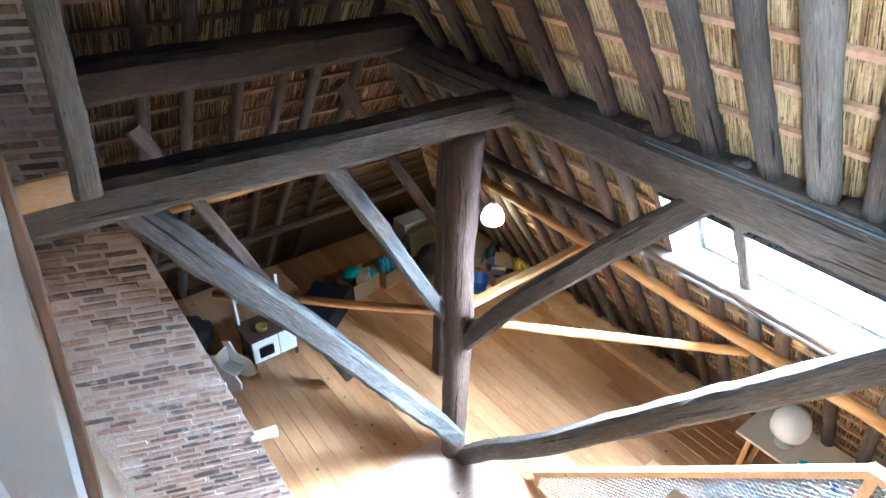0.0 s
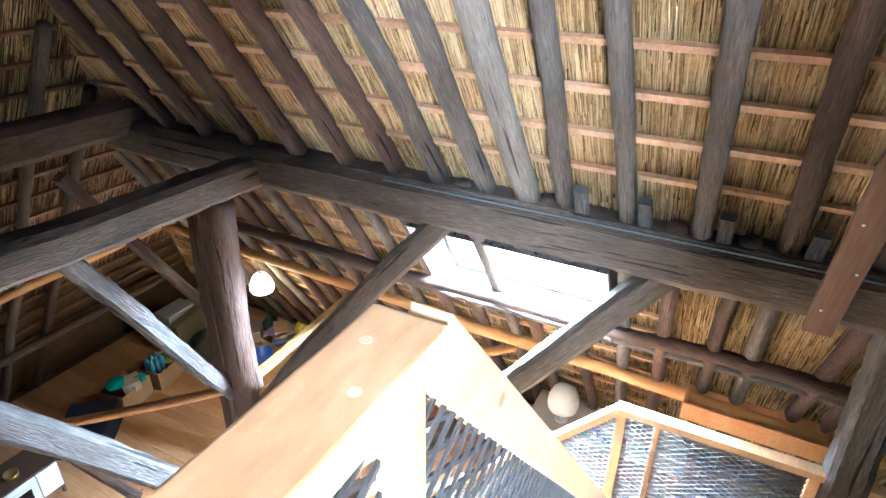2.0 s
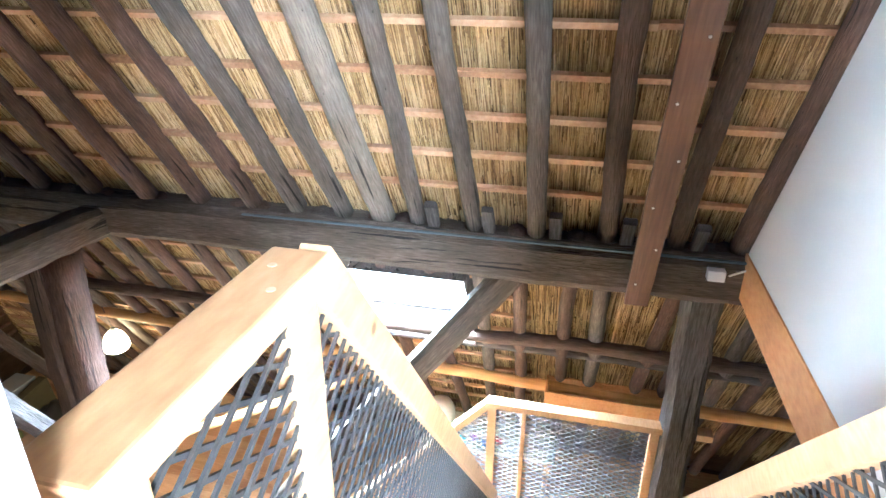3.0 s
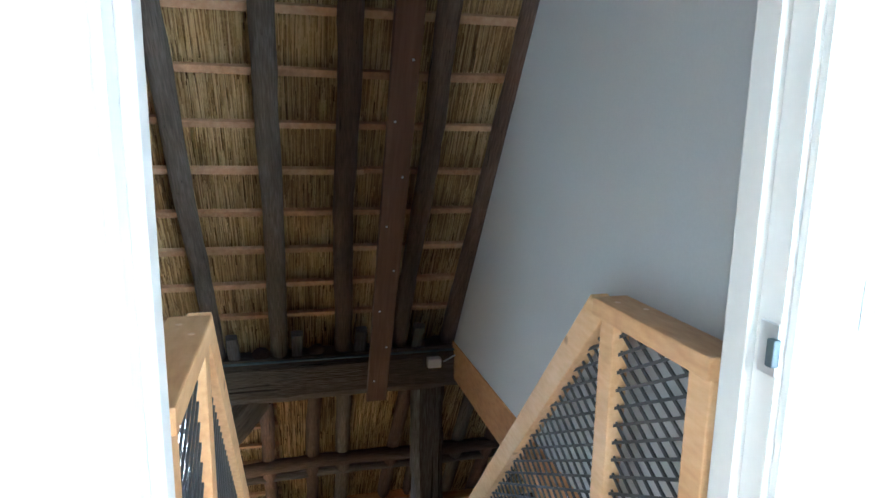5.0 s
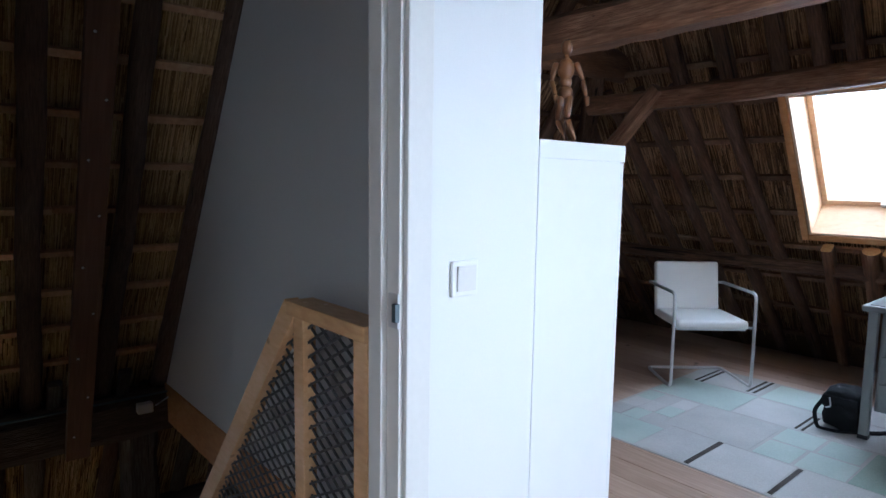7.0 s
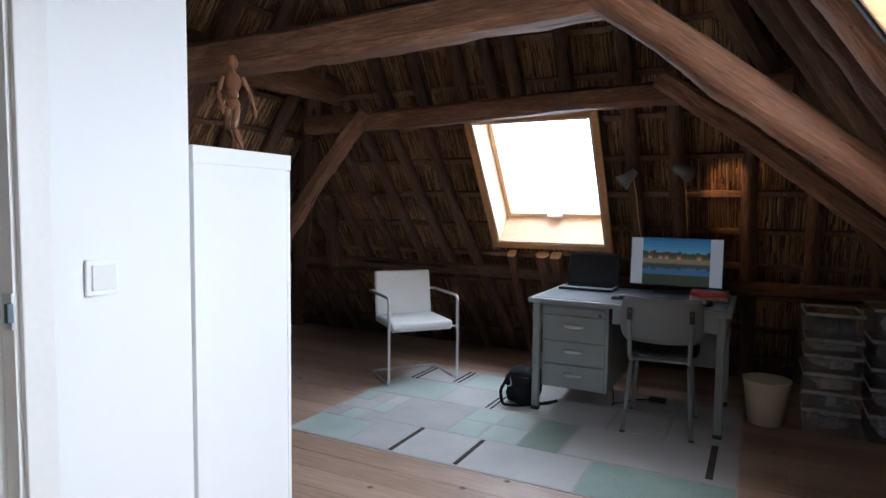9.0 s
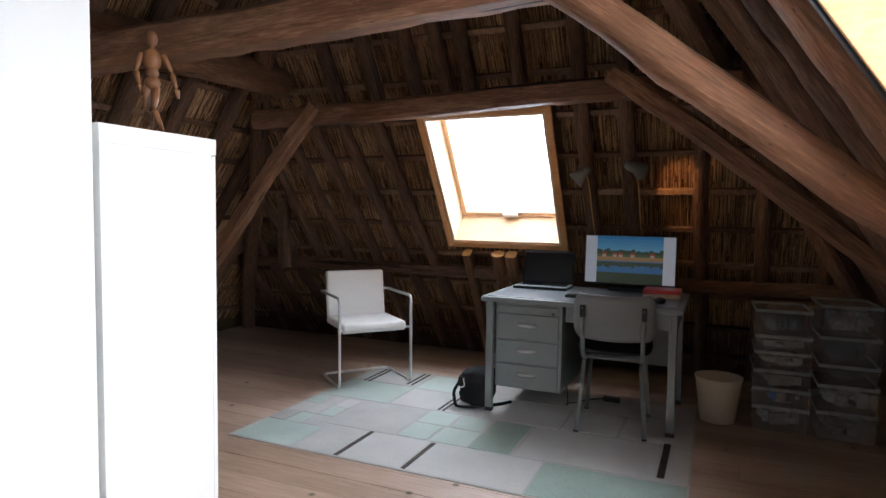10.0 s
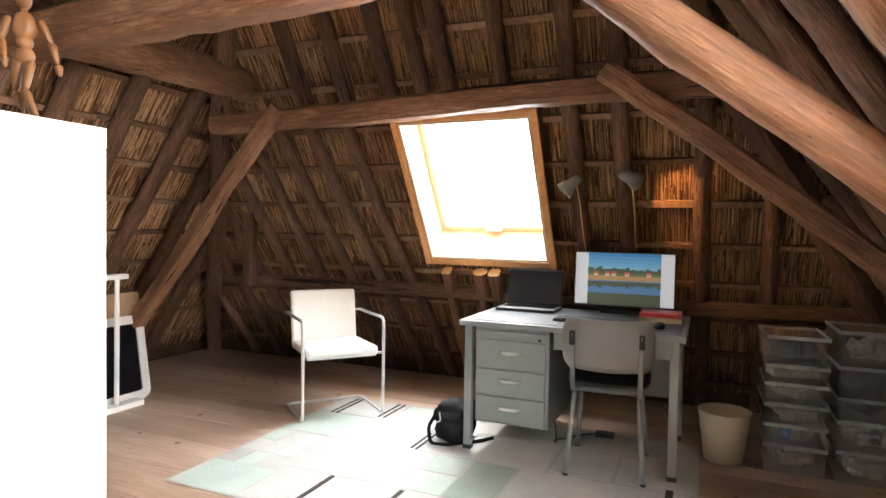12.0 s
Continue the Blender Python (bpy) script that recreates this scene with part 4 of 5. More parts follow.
bm = bmesh.new()
ball(bm, (0, 0, 0.305), (0.018, 0.02, 0.026))
ball(bm, (0, 0, 0.24), (0.028, 0.02, 0.036))
ball(bm, (0, 0, 0.2), (0.02, 0.016, 0.02))
ball(bm, (0, 0, 0.168), (0.024, 0.019, 0.022))
limb(bm, (0, 0, 0.285), (0, 0, 0.26), 0.009, 0.009)
for a, b, r0, r1 in (((0.03, 0, 0.26), (0.045, 0.005, 0.205), 0.011, 0.01), ((0.045, 0.005, 0.203), (0.034, 0.03, 0.155), 0.01, 0.008), ((0.034, 0.03, 0.155), (0.032, 0.033, 0.13), 0.01, 0.006),
                     ((-0.03, 0, 0.26), (-0.055, -0.01, 0.21), 0.011, 0.01), ((-0.055, -0.01, 0.208), (-0.068, -0.012, 0.158), 0.01, 0.008), ((-0.068, -0.012, 0.157), (-0.073, -0.012, 0.13), 0.011, 0.008),
                     ((0.012, 0, 0.16), (0.02, -0.012, 0.085), 0.014, 0.011), ((0.02, -0.012, 0.083), (-0.01, 0.006, 0.018), 0.011, 0.008), ((-0.014, 0.01, 0.012), (0.02, -0.02, 0.006), 0.011, 0.008),
                     ((-0.012, 0, 0.16), (-0.006, 0.02, 0.085), 0.014, 0.011), ((-0.006, 0.02, 0.083), (-0.03, 0.03, 0.02), 0.011, 0.008), ((-0.03, 0.03, 0.012), (0.0, 0.02, 0.006), 0.01, 0.008), ((0.0, 0.012, 0.0), (0.0, 0.008, 0.17), 0.003, 0.003)):
    limb(bm, a, b, r0, r1)
bmesh.ops.transform(bm, matrix=pose(0.2, -1.59, 1.488, 0, 0, 47), verts=bm.verts[:])
solid("artist_manikin", bm, mat("manikin_wood", tone((0.125, 0.05, 0.016), 0.15), 0.45, scale=(30, 30, 8), grain=(200, 200, 30), bump=0.05), "jointed wooden artist's manikin standing on the white cabinet", "manikin", smooth=True)

# ---- desk ----
DX0, DX1, DY0, DY1 = -1.262, -0.068, -4.62, -3.808
ALU = flat_mat("cast_aluminium", (0.6, 0.6, 0.58), 0.3, 0, 0.6)
desk = thing("desk", "grey steel office desk with three drawers and a dark top", "desk")
part("edge", abox(DX0, DX1, DY0, DY1, 0.715, 0.748, 0.008), GREY_STEEL, desk)
LINO = mat("dark_linoleum", tone((0.06, 0.062, 0.066), 0.15), 0.3, scale=(4, 4, 4), grain=(80, 80, 80), bump=0.04, spec=0.5)
part("writing_surface", abox(DX0 + 0.03, DX1 - 0.03, DY0 + 0.03, DY1 - 0.03, 0.7455, 0.752, 0.002), LINO, desk, "dark linoleum writing surface")
part("apron", abox(-1.2, -0.6, -3.86, -3.845, 0.62, 0.715, 0.003), GREY_STEEL, desk)
part("apron", abox(-1.23, -1.215, -4.55, -3.86, 0.62, 0.715, 0.003), GREY_STEEL, desk)
part("modesty_panel", abox(-1.2, -0.58, -4.565, -4.55, 0.25, 0.715, 0.003), GREY_STEEL, desk)
for x, y in ((-0.115, -3.862), (-1.208, -3.872), (-0.115, -4.56), (-1.208, -4.56)):
    lg = part("leg", abox(x - 0.023, x + 0.023, y - 0.02, y + 0.02, 0.03, 0.72, 0.006), GREY_STEEL, desk)
    part("foot", abox(x - 0.025, x + 0.025, y - 0.022, y + 0.022, 0.0, 0.032, 0.004), BLACK, lg)
part("pedestal", abox(-0.575, -0.15, -4.56, -3.866, 0.17, 0.715, 0.006), GREY_STEEL, desk)
part("pull_shelf", abox(-0.555, -0.165, -3.872, -3.852, 0.668, 0.694, 0.003), GREY_STEEL, desk)
part("lock", lathe([(0.0, 0), (0.009, 0), (0.009, 0.006), (0.0, 0.006)], 12, pose(-0.52, -3.868, 0.657, -90)), BLACK, desk)
for i, (a, b) in enumerate(((0.488, 0.643), (0.337, 0.476), (0.185, 0.325))):
    dw = part("drawer", abox(-0.556, -0.164, -3.875, -3.85, a, b, 0.004), GREY_STEEL, desk)
    z = (a + b) / 2 + 0.012
    part("handle", tube(bend([(-0.305, -3.853, z), (-0.32, -3.828, z), (-0.4, -3.828, z), (-0.415, -3.853, z)], 0.012, 4), 0.011, 8), ALU, dw, "cast metal pull")
SCREEN_BLACK = flat_mat("dark_glass_screen", (0.008, 0.008, 0.01), 0.12)
lap = thing("laptop", "open black laptop with a dark screen on the desk", "laptop")
part("base", abox(-0.5, -0.13, -4.5, -4.27, 0.754, 0.772, 0.004), BLACK, lap)
part("keyboard", abox(-0.48, -0.15, -4.47, -4.36, 0.772, 0.775, 0.001), SCREEN_BLACK, lap)
bm = bmesh.new()
box(bm, -0.5, -0.13, -0.008, 0.0, 0.0, 0.235, pose(0, -4.5, 0.772, 14), 0.003)
lid = part("lid", bm, BLACK, lap)
bm = bmesh.new()
box(bm, -0.488, -0.142, 0.0, 0.0015, 0.015, 0.222, pose(0, -4.5, 0.772, 14))
part("screen", bm, SCREEN_BLACK, lid, "glossy dark screen")
mon = thing("monitor", "slim monitor showing a lakeside village photograph on the desk", "monitor")
part("base", abox(-0.98, -0.74, -4.62, -4.5, 0.752, 0.762, 0.004), BLACK, mon)
part("stand", abox(-0.9, -0.82, -4.6, -4.58, 0.762, 0.9, 0.003), BLACK, mon)
MM = pose(-0.868, -4.56, 0.785, 4)
bm = bmesh.new()
box(bm, -0.305, 0.305, -0.02, 0.0, 0.0, 0.345, MM, 0.004)
panel = part("panel", bm, BLACK, mon)


def lit_screen(name, colour):
    m = flat_mat(name, colour, 0.25, 0.5)
    m.node_tree.nodes["Principled BSDF"].inputs["Base Color"].default_value = (*tint(colour, 0.3), 1)
    return m


def screen_piece(name, x0, x1, z0, z1, colour, y=0.0012):
    bm = bmesh.new()
    box(bm, x0, x1, 0.0003, y, z0, z1, MM)
    return part(name, bm, lit_screen("screen_" + name, colour), panel)


screen_piece("white_bar", -0.298, -0.22, 0.012, 0.337, (0.75, 0.76, 0.78))
screen_piece("white_bar", 0.22, 0.298, 0.012, 0.337, (0.75, 0.76, 0.78))
for i in range(5):
    k = i / 4
    screen_piece("sky", -0.22, 0.22, 0.232 + 0.021 * i, 0.253 + 0.021 * i, (0.16 - 0.12 * k, 0.46 - 0.22 * k, 0.66 - 0.16 * k))
screen_piece("shore", -0.22, 0.22, 0.165, 0.195, (0.42, 0.25, 0.09))
screen_piece("far_bank", -0.22, 0.22, 0.19, 0.232, (0.1, 0.15, 0.06), 0.001)
screen_piece("water", -0.22, 0.22, 0.075, 0.165, (0.07, 0.2, 0.38))
screen_piece("grass", -0.22, 0.22, 0.012, 0.085, (0.05, 0.075, 0.035), 0.0014)
bm = bmesh.new()
for i in range(26):
    x = -0.21 + 0.42 * i / 25
    h = RND.uniform(0.012, 0.034)
    box(bm, x - 0.011, x + 0.011, 0.0003, 0.0017, 0.212, 0.218 + h, MM)
    box(bm, x - 0.011, x + 0.011, 0.0003, 0.0016, 0.15 - h, 0.158, MM)
part("trees", bm, lit_screen("screen_trees", (0.06, 0.085, 0.04)), panel)
bm = bmesh.new()
for x in (-0.15, -0.02, 0.06, 0.1, 0.17):
    box(bm, x - 0.013, x + 0.013, 0.0003, 0.0019, 0.193, 0.21, MM)
part("houses", bm, lit_screen("screen_houses", (0.6, 0.42, 0.32)), panel)
bm = bmesh.new()
for x in (-0.15, -0.02, 0.06, 0.1, 0.17):
    box(bm, x - 0.015, x + 0.015, 0.0003, 0.0021, 0.208, 0.221, MM)
part("roofs", bm, lit_screen("screen_roofs", (0.45, 0.1, 0.05)), panel)
bk = thing("book", "red book lying on a pale one on the desk", "book")
part("cover", abox(-1.22, -1.0, -4.4, -4.22, 0.78, 0.804, 0.002, pose(0, 0, 0)), flat_mat("red_cover", (0.55, 0.03, 0.03), 0.4), bk)
bk2 = thing("book", "pale cream paperback under the red book", "book")
part("page_block", abox(-1.225, -1.0, -4.4, -4.215, 0.752, 0.779, 0.002), flat_mat("cream_paper", (0.62, 0.5, 0.36), 0.7), bk2)
kb = thing("keyboard", "thin black computer keyboard on the desk", "keyboard")
part("case", abox(-1.0, -0.56, -4.12, -3.98, 0.752, 0.768, 0.004), BLACK, kb)
for r in range(4):
    for c in range(12):
        part("key", abox(-0.985 + 0.035 * c, -0.955 + 0.035 * c, -4.11 + 0.032 * r, -4.083 + 0.032 * r, 0.768, 0.773, 0.001), BLACK, kb)
bm = bmesh.new()
ball(bm, (-1.12, -4.02, 0.765), (0.032, 0.05, 0.02))
solid("computer_mouse", bm, BLACK, "black computer mouse on the desk", "mouse", smooth=True)

# ---- chairs ----
ARM = thing("armchair", "white upholstered cantilever armchair with chromed tube frame", "chair", (1.0, -4.17, 0.0), 50)
VINYL = mat("white_leather", tone((0.78, 0.77, 0.74), 0.03), 0.45, scale=(4, 4, 4), grain=(150, 150, 150), bump=0.06, bump_dist=0.002)
part("seat", abox(-0.24, 0.24, -0.19, 0.24, 0.405, 0.465, 0.022), VINYL, ARM, smooth=True)
bm = bmesh.new()
box(bm, -0.235, 0.235, -0.05, 0.0, -0.02, 0.385, pose(0, -0.19, 0.425, 9), 0.02)
part("backrest", bm, VINYL, ARM, smooth=True)
for sx in (-1, 1):
    x = 0.272 * sx
    part("side_frame", tube(bend([(x, -0.24, 0.652), (x, 0.245, 0.652), (x, 0.25, 0.012), (x, -0.2, 0.012), (0, -0.2, 0.012)], 0.05, 6), 0.011, 10), CHROME, ARM, "chromed steel tube", smooth=True)
    part("seat_bracket", tube([(x, 0.22, 0.415), (x * 0.86, 0.2, 0.415)], 0.009, 8), CHROME, ARM)
    part("armrest_joint", tube([(x, -0.24, 0.652), (x * 0.85, -0.24, 0.652)], 0.009, 8), CHROME, ARM)
part("seat_rail", tube([(-0.235, 0.2, 0.4), (0.235, 0.2, 0.4)], 0.009, 8), CHROME, ARM)

OC = thing("school_chair", "grey steel-legged chair with bent plywood back at the desk", "chair", (-0.88, -3.98, 0.0), 183)
SHELL = mat("grey_laminate", tone((0.2, 0.205, 0.2), 0.08), 0.45, scale=(3, 3, 3), grain=(60, 60, 60), bump=0.03)


def shell(width, height, curve, thick, round_, m):
    """A curved rounded plate."""
    bm = bmesh.new()
    n, k = 14, 9
    layers = []
    for t in (0, thick):
        rows = []
        for j in range(k + 1):
            b = -1 + 2 * j / k
            half = width / 2 * (1 - round_ * abs(b) ** 4)
            rows.append([bm.verts.new(m @ Vector((half * (-1 + 2 * i / n), t + curve * (-1 + 2 * i / n) ** 2, height / 2 * b))) for i in range(n + 1)])
        layers.append(rows)
    for rows in layers:
        for r0, r1 in zip(rows, rows[1:]):
            for i in range(n):
                bm.faces.new((r0[i], r0[i + 1], r1[i + 1], r1[i]))
    a, b = layers
    for i in range(n):
        bm.faces.new((a[0][i], a[0][i + 1], b[0][i + 1], b[0][i]))
        bm.faces.new((a[k][i], a[k][i + 1], b[k][i + 1], b[k][i]))
    for j in range(k):
        bm.faces.new((a[j][0], a[j + 1][0], b[j + 1][0], b[j][0]))
        bm.faces.new((a[j][n], a[j + 1][n], b[j + 1][n], b[j][n]))
    return bm


part("backrest", shell(0.46, 0.27, 0.05, 0.012, 0.14, pose(0, -0.235, 0.675, 8)), SHELL, OC, smooth=True)
part("seat", shell(0.42, 0.4, 0.015, 0.012, 0.1, pose(0, 0.0, 0.465, 90)), BLACK, OC, "dark seat", smooth=True)
for sx in (-1, 1):
    up = part("back_tube", tube(bend([(0.17 * sx, -0.252, 0.74), (0.165 * sx, -0.235, 0.46), (0.16 * sx, -0.17, 0.425), (0.16 * sx, 0.16, 0.425)], 0.04, 5), 0.013, 10), GREY_STEEL, OC, smooth=True)
    part("clip", abox(0.17 * sx - 0.014, 0.17 * sx + 0.014, -0.264, -0.238, 0.68, 0.752, 0.004), BLACK, up)
    for y0, y1 in ((-0.19, -0.255), (0.14, 0.2)):
        lg = part("leg", tube([(0.16 * sx, y0, 0.42), (0.19 * sx, y1, 0.0)], 0.013, 10), GREY_STEEL, OC, smooth=True)
        part("foot_cap", tube([(0.189 * sx, y1 * 0.998, 0.02), (0.1905 * sx, y1, 0.0)], 0.015, 10), BLACK, lg)
part("seat_rail", tube([(-0.16, 0.1, 0.43), (0.16, 0.1, 0.43)], 0.011, 8), GREY_STEEL, OC)
part("seat_rail", tube([(-0.16, -0.14, 0.43), (0.16, -0.14, 0.43)], 0.011, 8), GREY_STEEL, OC)

# ---- rug of sewn patches ----
rug = solid("rug", abox(-1.34, 1.06, -4.47, -2.8, 0.001, 0.007, 0.001), mat("rug_ground", ((0.34, 0.32, 0.3), (0.42, 0.4, 0.37), (0.5, 0.47, 0.44)), 0.95, scale=(3, 3, 3), grain=(140, 140, 140), bump=0.25), "flat patchwork rug in pale grey and mint green with dark stripes", "rug")
PATCH = {"g": mat("rug_grey", ((0.36, 0.345, 0.325), (0.46, 0.445, 0.42), (0.54, 0.525, 0.5)), 0.95, scale=(3, 3, 3), grain=(140, 140, 140), bump=0.25, object_random=0.2),
         "m": mat("rug_mint", ((0.34, 0.395, 0.355), (0.43, 0.485, 0.435), (0.5, 0.555, 0.505)), 0.95, scale=(3, 3, 3), grain=(140, 140, 140), bump=0.25, object_random=0.2),
         "d": mat("rug_green", ((0.22, 0.28, 0.235), (0.3, 0.365, 0.31), (0.37, 0.435, 0.375)), 0.95, scale=(3, 3, 3), grain=(140, 140, 140), bump=0.25),
         "k": mat("rug_stripe", ((0.02, 0.015, 0.012), (0.05, 0.038, 0.03), (0.09, 0.07, 0.055)), 0.95, scale=(8, 8, 8), grain=(90, 90, 90), bump=0.25)}
for kind, x0, x1, y0, y1 in (("m", 0.64, 1.05, -3.12, -2.81), ("g", 0.36, 0.63, -3.18, -2.81), ("g", -0.02, 0.33, -3.19, -2.81), ("g", -0.65, -0.06, -3.2, -2.81), ("d", -1.33, -0.66, -3.2, -2.81),
                             ("g", 0.22, 0.68, -3.66, -3.2), ("m", 0.53, 1.05, -4.08, -3.68), ("g", 0.16, 0.52, -4.06, -3.69), ("m", 0.02, 0.2, -3.44, -3.21), ("m", -0.22, 0.0, -3.44, -3.21), ("d", -0.46, -0.23, -3.68, -3.21), ("m", 0.0, 0.2, -3.68, -3.46),
                             ("m", -0.21, -0.02, -3.68, -3.46), ("g", -1.33, -0.48, -3.7, -3.22), ("m", 0.16, 0.52, -4.44, -4.09), ("g", 0.54, 1.05, -4.46, -4.1), ("g", -0.6, 0.13, -4.1, -3.7), ("g", -1.33, -0.95, -4.1, -3.72), ("g", -0.93, -0.62, -4.1, -3.72), ("g", -1.33, 0.14, -4.45, -4.12),
                             ("k", 0.338, 0.362, -3.19, -2.815), ("k", -0.052, -0.03, -3.185, -2.82), ("k", 0.905, 0.925, -4.44, -4.09), ("k", 0.945, 0.962, -4.44, -4.09), ("k", 0.57, 0.588, -4.45, -4.13), ("k", 0.61, 0.628, -4.45, -4.13), ("k", 0.13, 0.145, -3.99, -3.71), ("k", 0.165, 0.18, -3.99, -3.71), ("k", -1.225, -1.19, -3.74, -3.26)):
    h = 0.0105 if kind == "k" else 0.009
    part("patch", abox(x0, x1, y0, y1, 0.004, h + RND.uniform(-0.0005, 0.0005), 0.0008), PATCH[kind], rug)
for i in range(3):
    for j in range(3):
        part("patch", abox(0.7 + 0.115 * i, 0.808 + 0.115 * i, -3.65 + 0.175 * j, -3.48 + 0.175 * j, 0.004, 0.009 + RND.uniform(-0.001, 0.001), 0.0008), PATCH[("g", "g", "m")[(i + 2 * j) % 3]], rug)

# ---- bin, boxes, bag ----
CREAM = mat("cream_plastic", tone((0.62, 0.54, 0.42), 0.04), 0.45, scale=(3, 3, 3), grain=(40, 40, 40), bump=0.0)
bin_ = thing("waste_bin", "cream plastic waste bin standing on the floor", "bin", (-1.455, -4.33, 0))
part("body", lathe([(0.0, 0.004), (0.1, 0.004), (0.134, 0.268), (0.14, 0.274), (0.14, 0.28), (0.13, 0.28), (0.097, 0.012), (0.0, 0.012)], 32), CREAM, bin_, smooth=True)
CLEAR = flat_mat("clear_plastic", (0.4, 0.4, 0.39), 0.2)
RIM_PLASTIC = flat_mat("frosted_rim", (0.17, 0.165, 0.155), 0.35)
LID_PLASTIC = flat_mat("frosted_lid", (0.45, 0.44, 0.42), 0.3)
for mt_, amount in ((CLEAR, 0.17), (LID_PLASTIC, 0.22)):
    see = mt_.node_tree.nodes.new("ShaderNodeBsdfTransparent")
    blend = mt_.node_tree.nodes.new("ShaderNodeMixShader")
    blend.inputs["Fac"].default_value = amount
    mt_.node_tree.links.new(see.outputs[0], blend.inputs[1])
    mt_.node_tree.links.new(mt_.node_tree.nodes["Principled BSDF"].outputs[0], blend.inputs[2])
    mt_.node_tree.links.new(blend.outputs[0], mt_.node_tree.nodes["Material Output"].inputs["Surface"])
CONTENT = [mat("stored_dark_cloth", tone((0.03, 0.033, 0.045), 0.4), 0.9, scale=(20, 20, 20), bump=0.5), mat("stored_grey_parts", tone((0.24, 0.23, 0.22), 0.6), 0.7, scale=(30, 30, 30), bump=0.4), mat("stored_card", tone((0.3, 0.28, 0.26), 0.5), 0.8, scale=(20, 20, 20)), flat_mat("stored_blue", (0.05, 0.2, 0.5), 0.5)]


def crate(x, y, z, w, d, h, fill):
    c = thing("storage_box", "clear plastic storage box with lid, filled with " + ("dark cloth" if fill == 0 else "small parts"), "box", (x, y, z), RND.uniform(-1.5, 1.5), group="stacked storage boxes")
    bm = bmesh.new()
    t = 0.982
    rings = []
    for k, zz in ((t, 0.0), (1.0, h - 0.02), (0.985, h - 0.02), (t - 0.015, 0.004)):
        rings.append([bm.verts.new((sx * w / 2 * k, -d / 2 + sy * d / 2 * k, zz)) for sx, sy in ((-1, -1), (1, -1), (1, 1), (-1, 1))])
    for r0, r1 in zip(rings, rings[1:]):
        for i in range(4):
            bm.faces.new((r0[i], r0[(i + 1) % 4], r1[(i + 1) % 4], r1[i]))
    bm.faces.new(rings[0][::-1])
    bm.faces.new(rings[-1])
    body = part("body", bm, CLEAR, c)
    lid_ = part("lid", abox(-w / 2 - 0.004, w / 2 + 0.004, -d - 0.003, 0.004, h - 0.018, h - 0.002, 0.004), LID_PLASTIC, c, "frosted snap lid")
    bm = bmesh.new()
    for x0, x1, y0, y1 in ((-w / 2 - 0.005, w / 2 + 0.005, 0.003, 0.007), (-w / 2 - 0.005, w / 2 + 0.005, -d - 0.006, -d - 0.002), (-w / 2 - 0.006, -w / 2 - 0.002, -d, 0.003), (w / 2 + 0.002, w / 2 + 0.006, -d, 0.003)):
        box(bm, x0, x1, y0, y1, h - 0.022, h - 0.004)
    part("rim", bm, RIM_PLASTIC, lid_, "pale frosted rim")
    for sx in (-0.25, 0.25):
        part("clasp", abox(sx * w - 0.02, sx * w + 0.02, 0.006, 0.01, h - 0.03, h - 0.004, 0.002), LID_PLASTIC, lid_)
    for i in range(16 if fill else 5):
        bm = bmesh.new()
        hx, hy, hz = RND.uniform(0.02, 0.06), RND.uniform(0.02, 0.07), RND.uniform(0.012, max(0.014, h * 0.3))
        if fill == 0:
            hx, hy, hz = w * 0.2, d * 0.2, h * 0.36
        ball(bm, (0, 0, 0), (hx, hy, hz)) if RND.random() < 0.5 or fill == 0 else box(bm, -hx, hx, -hy, hy, -hz, hz)
        px = RND.uniform(-w / 2 * 0.84 + hx, w / 2 * 0.84 - hx)
        py = RND.uniform(-d * 0.9 + hy, -d * 0.1 - hy)
        bmesh.ops.transform(bm, matrix=pose(px, py, 0.006 + hz + RND.uniform(0, max(0.0, h - 0.045 - 2 * hz)) * 0.7, 0, 0, RND.uniform(0, 20)), verts=bm.verts[:])
        part("content", bm, CONTENT[0 if fill == 0 else RND.choice((1, 1, 2, 2, 0, 3 if fill == 2 else 1))], body)
    return c


z = 0.0
for h, f in ((0.165, 1), (0.115, 2), (0.115, 1), (0.115, 1), (0.1, 1), (0.16, 0)):
    crate(-1.79, -4.25, z, 0.285, 0.38, h * 0.95, f)
    z += h * 0.95
z = 0.0
for h, f in ((0.175, 1), (0.16, 1), (0.12, 0), (0.165, 0), (0.185, 1)):
    crate(-2.12, -4.24, z, 0.285, 0.38, h * 0.97, f)
    z += h * 0.97
bag = thing("bag", "black canvas shoulder bag leaning against the desk leg", "bag")
bm = bmesh.new()
geo = bmesh.ops.create_icosphere(bm, subdivisions=4, radius=1.0)["verts"]
for v in geo:
    q = v.co.copy()
    k = max(abs(q.x), abs(q.y), abs(q.z))
    q = q.lerp(q / k * 0.85, 0.6)
    q += noise.noise_vector(q * 3) * 0.09
    v.co = Vector((0.0 + q.x * 0.11, -3.97 + q.y * 0.14, max(0.002, 0.125 + q.z * 0.13)))
CANVAS = mat("black_canvas", tone((0.014, 0.014, 0.015), 0.4), 0.9, scale=(12, 12, 12), grain=(200, 200, 200), bump=0.4, spec=0.1)
part("body", bm, CANVAS, bag, smooth=True)
part("strap", tube(bend([(0.09, -3.9, 0.18), (0.13, -3.85, 0.1), (0.1, -3.82, 0.01), (0.0, -3.83, 0.015), (-0.16, -3.97, 0.02), (-0.2, -4.06, 0.015)], 0.03, 4), 0.011, 8), CANVAS, bag)
part("flap", abox(-0.085, 0.105, -3.98, -3.838, 0.13, 0.21, 0.035), CANVAS, bag)
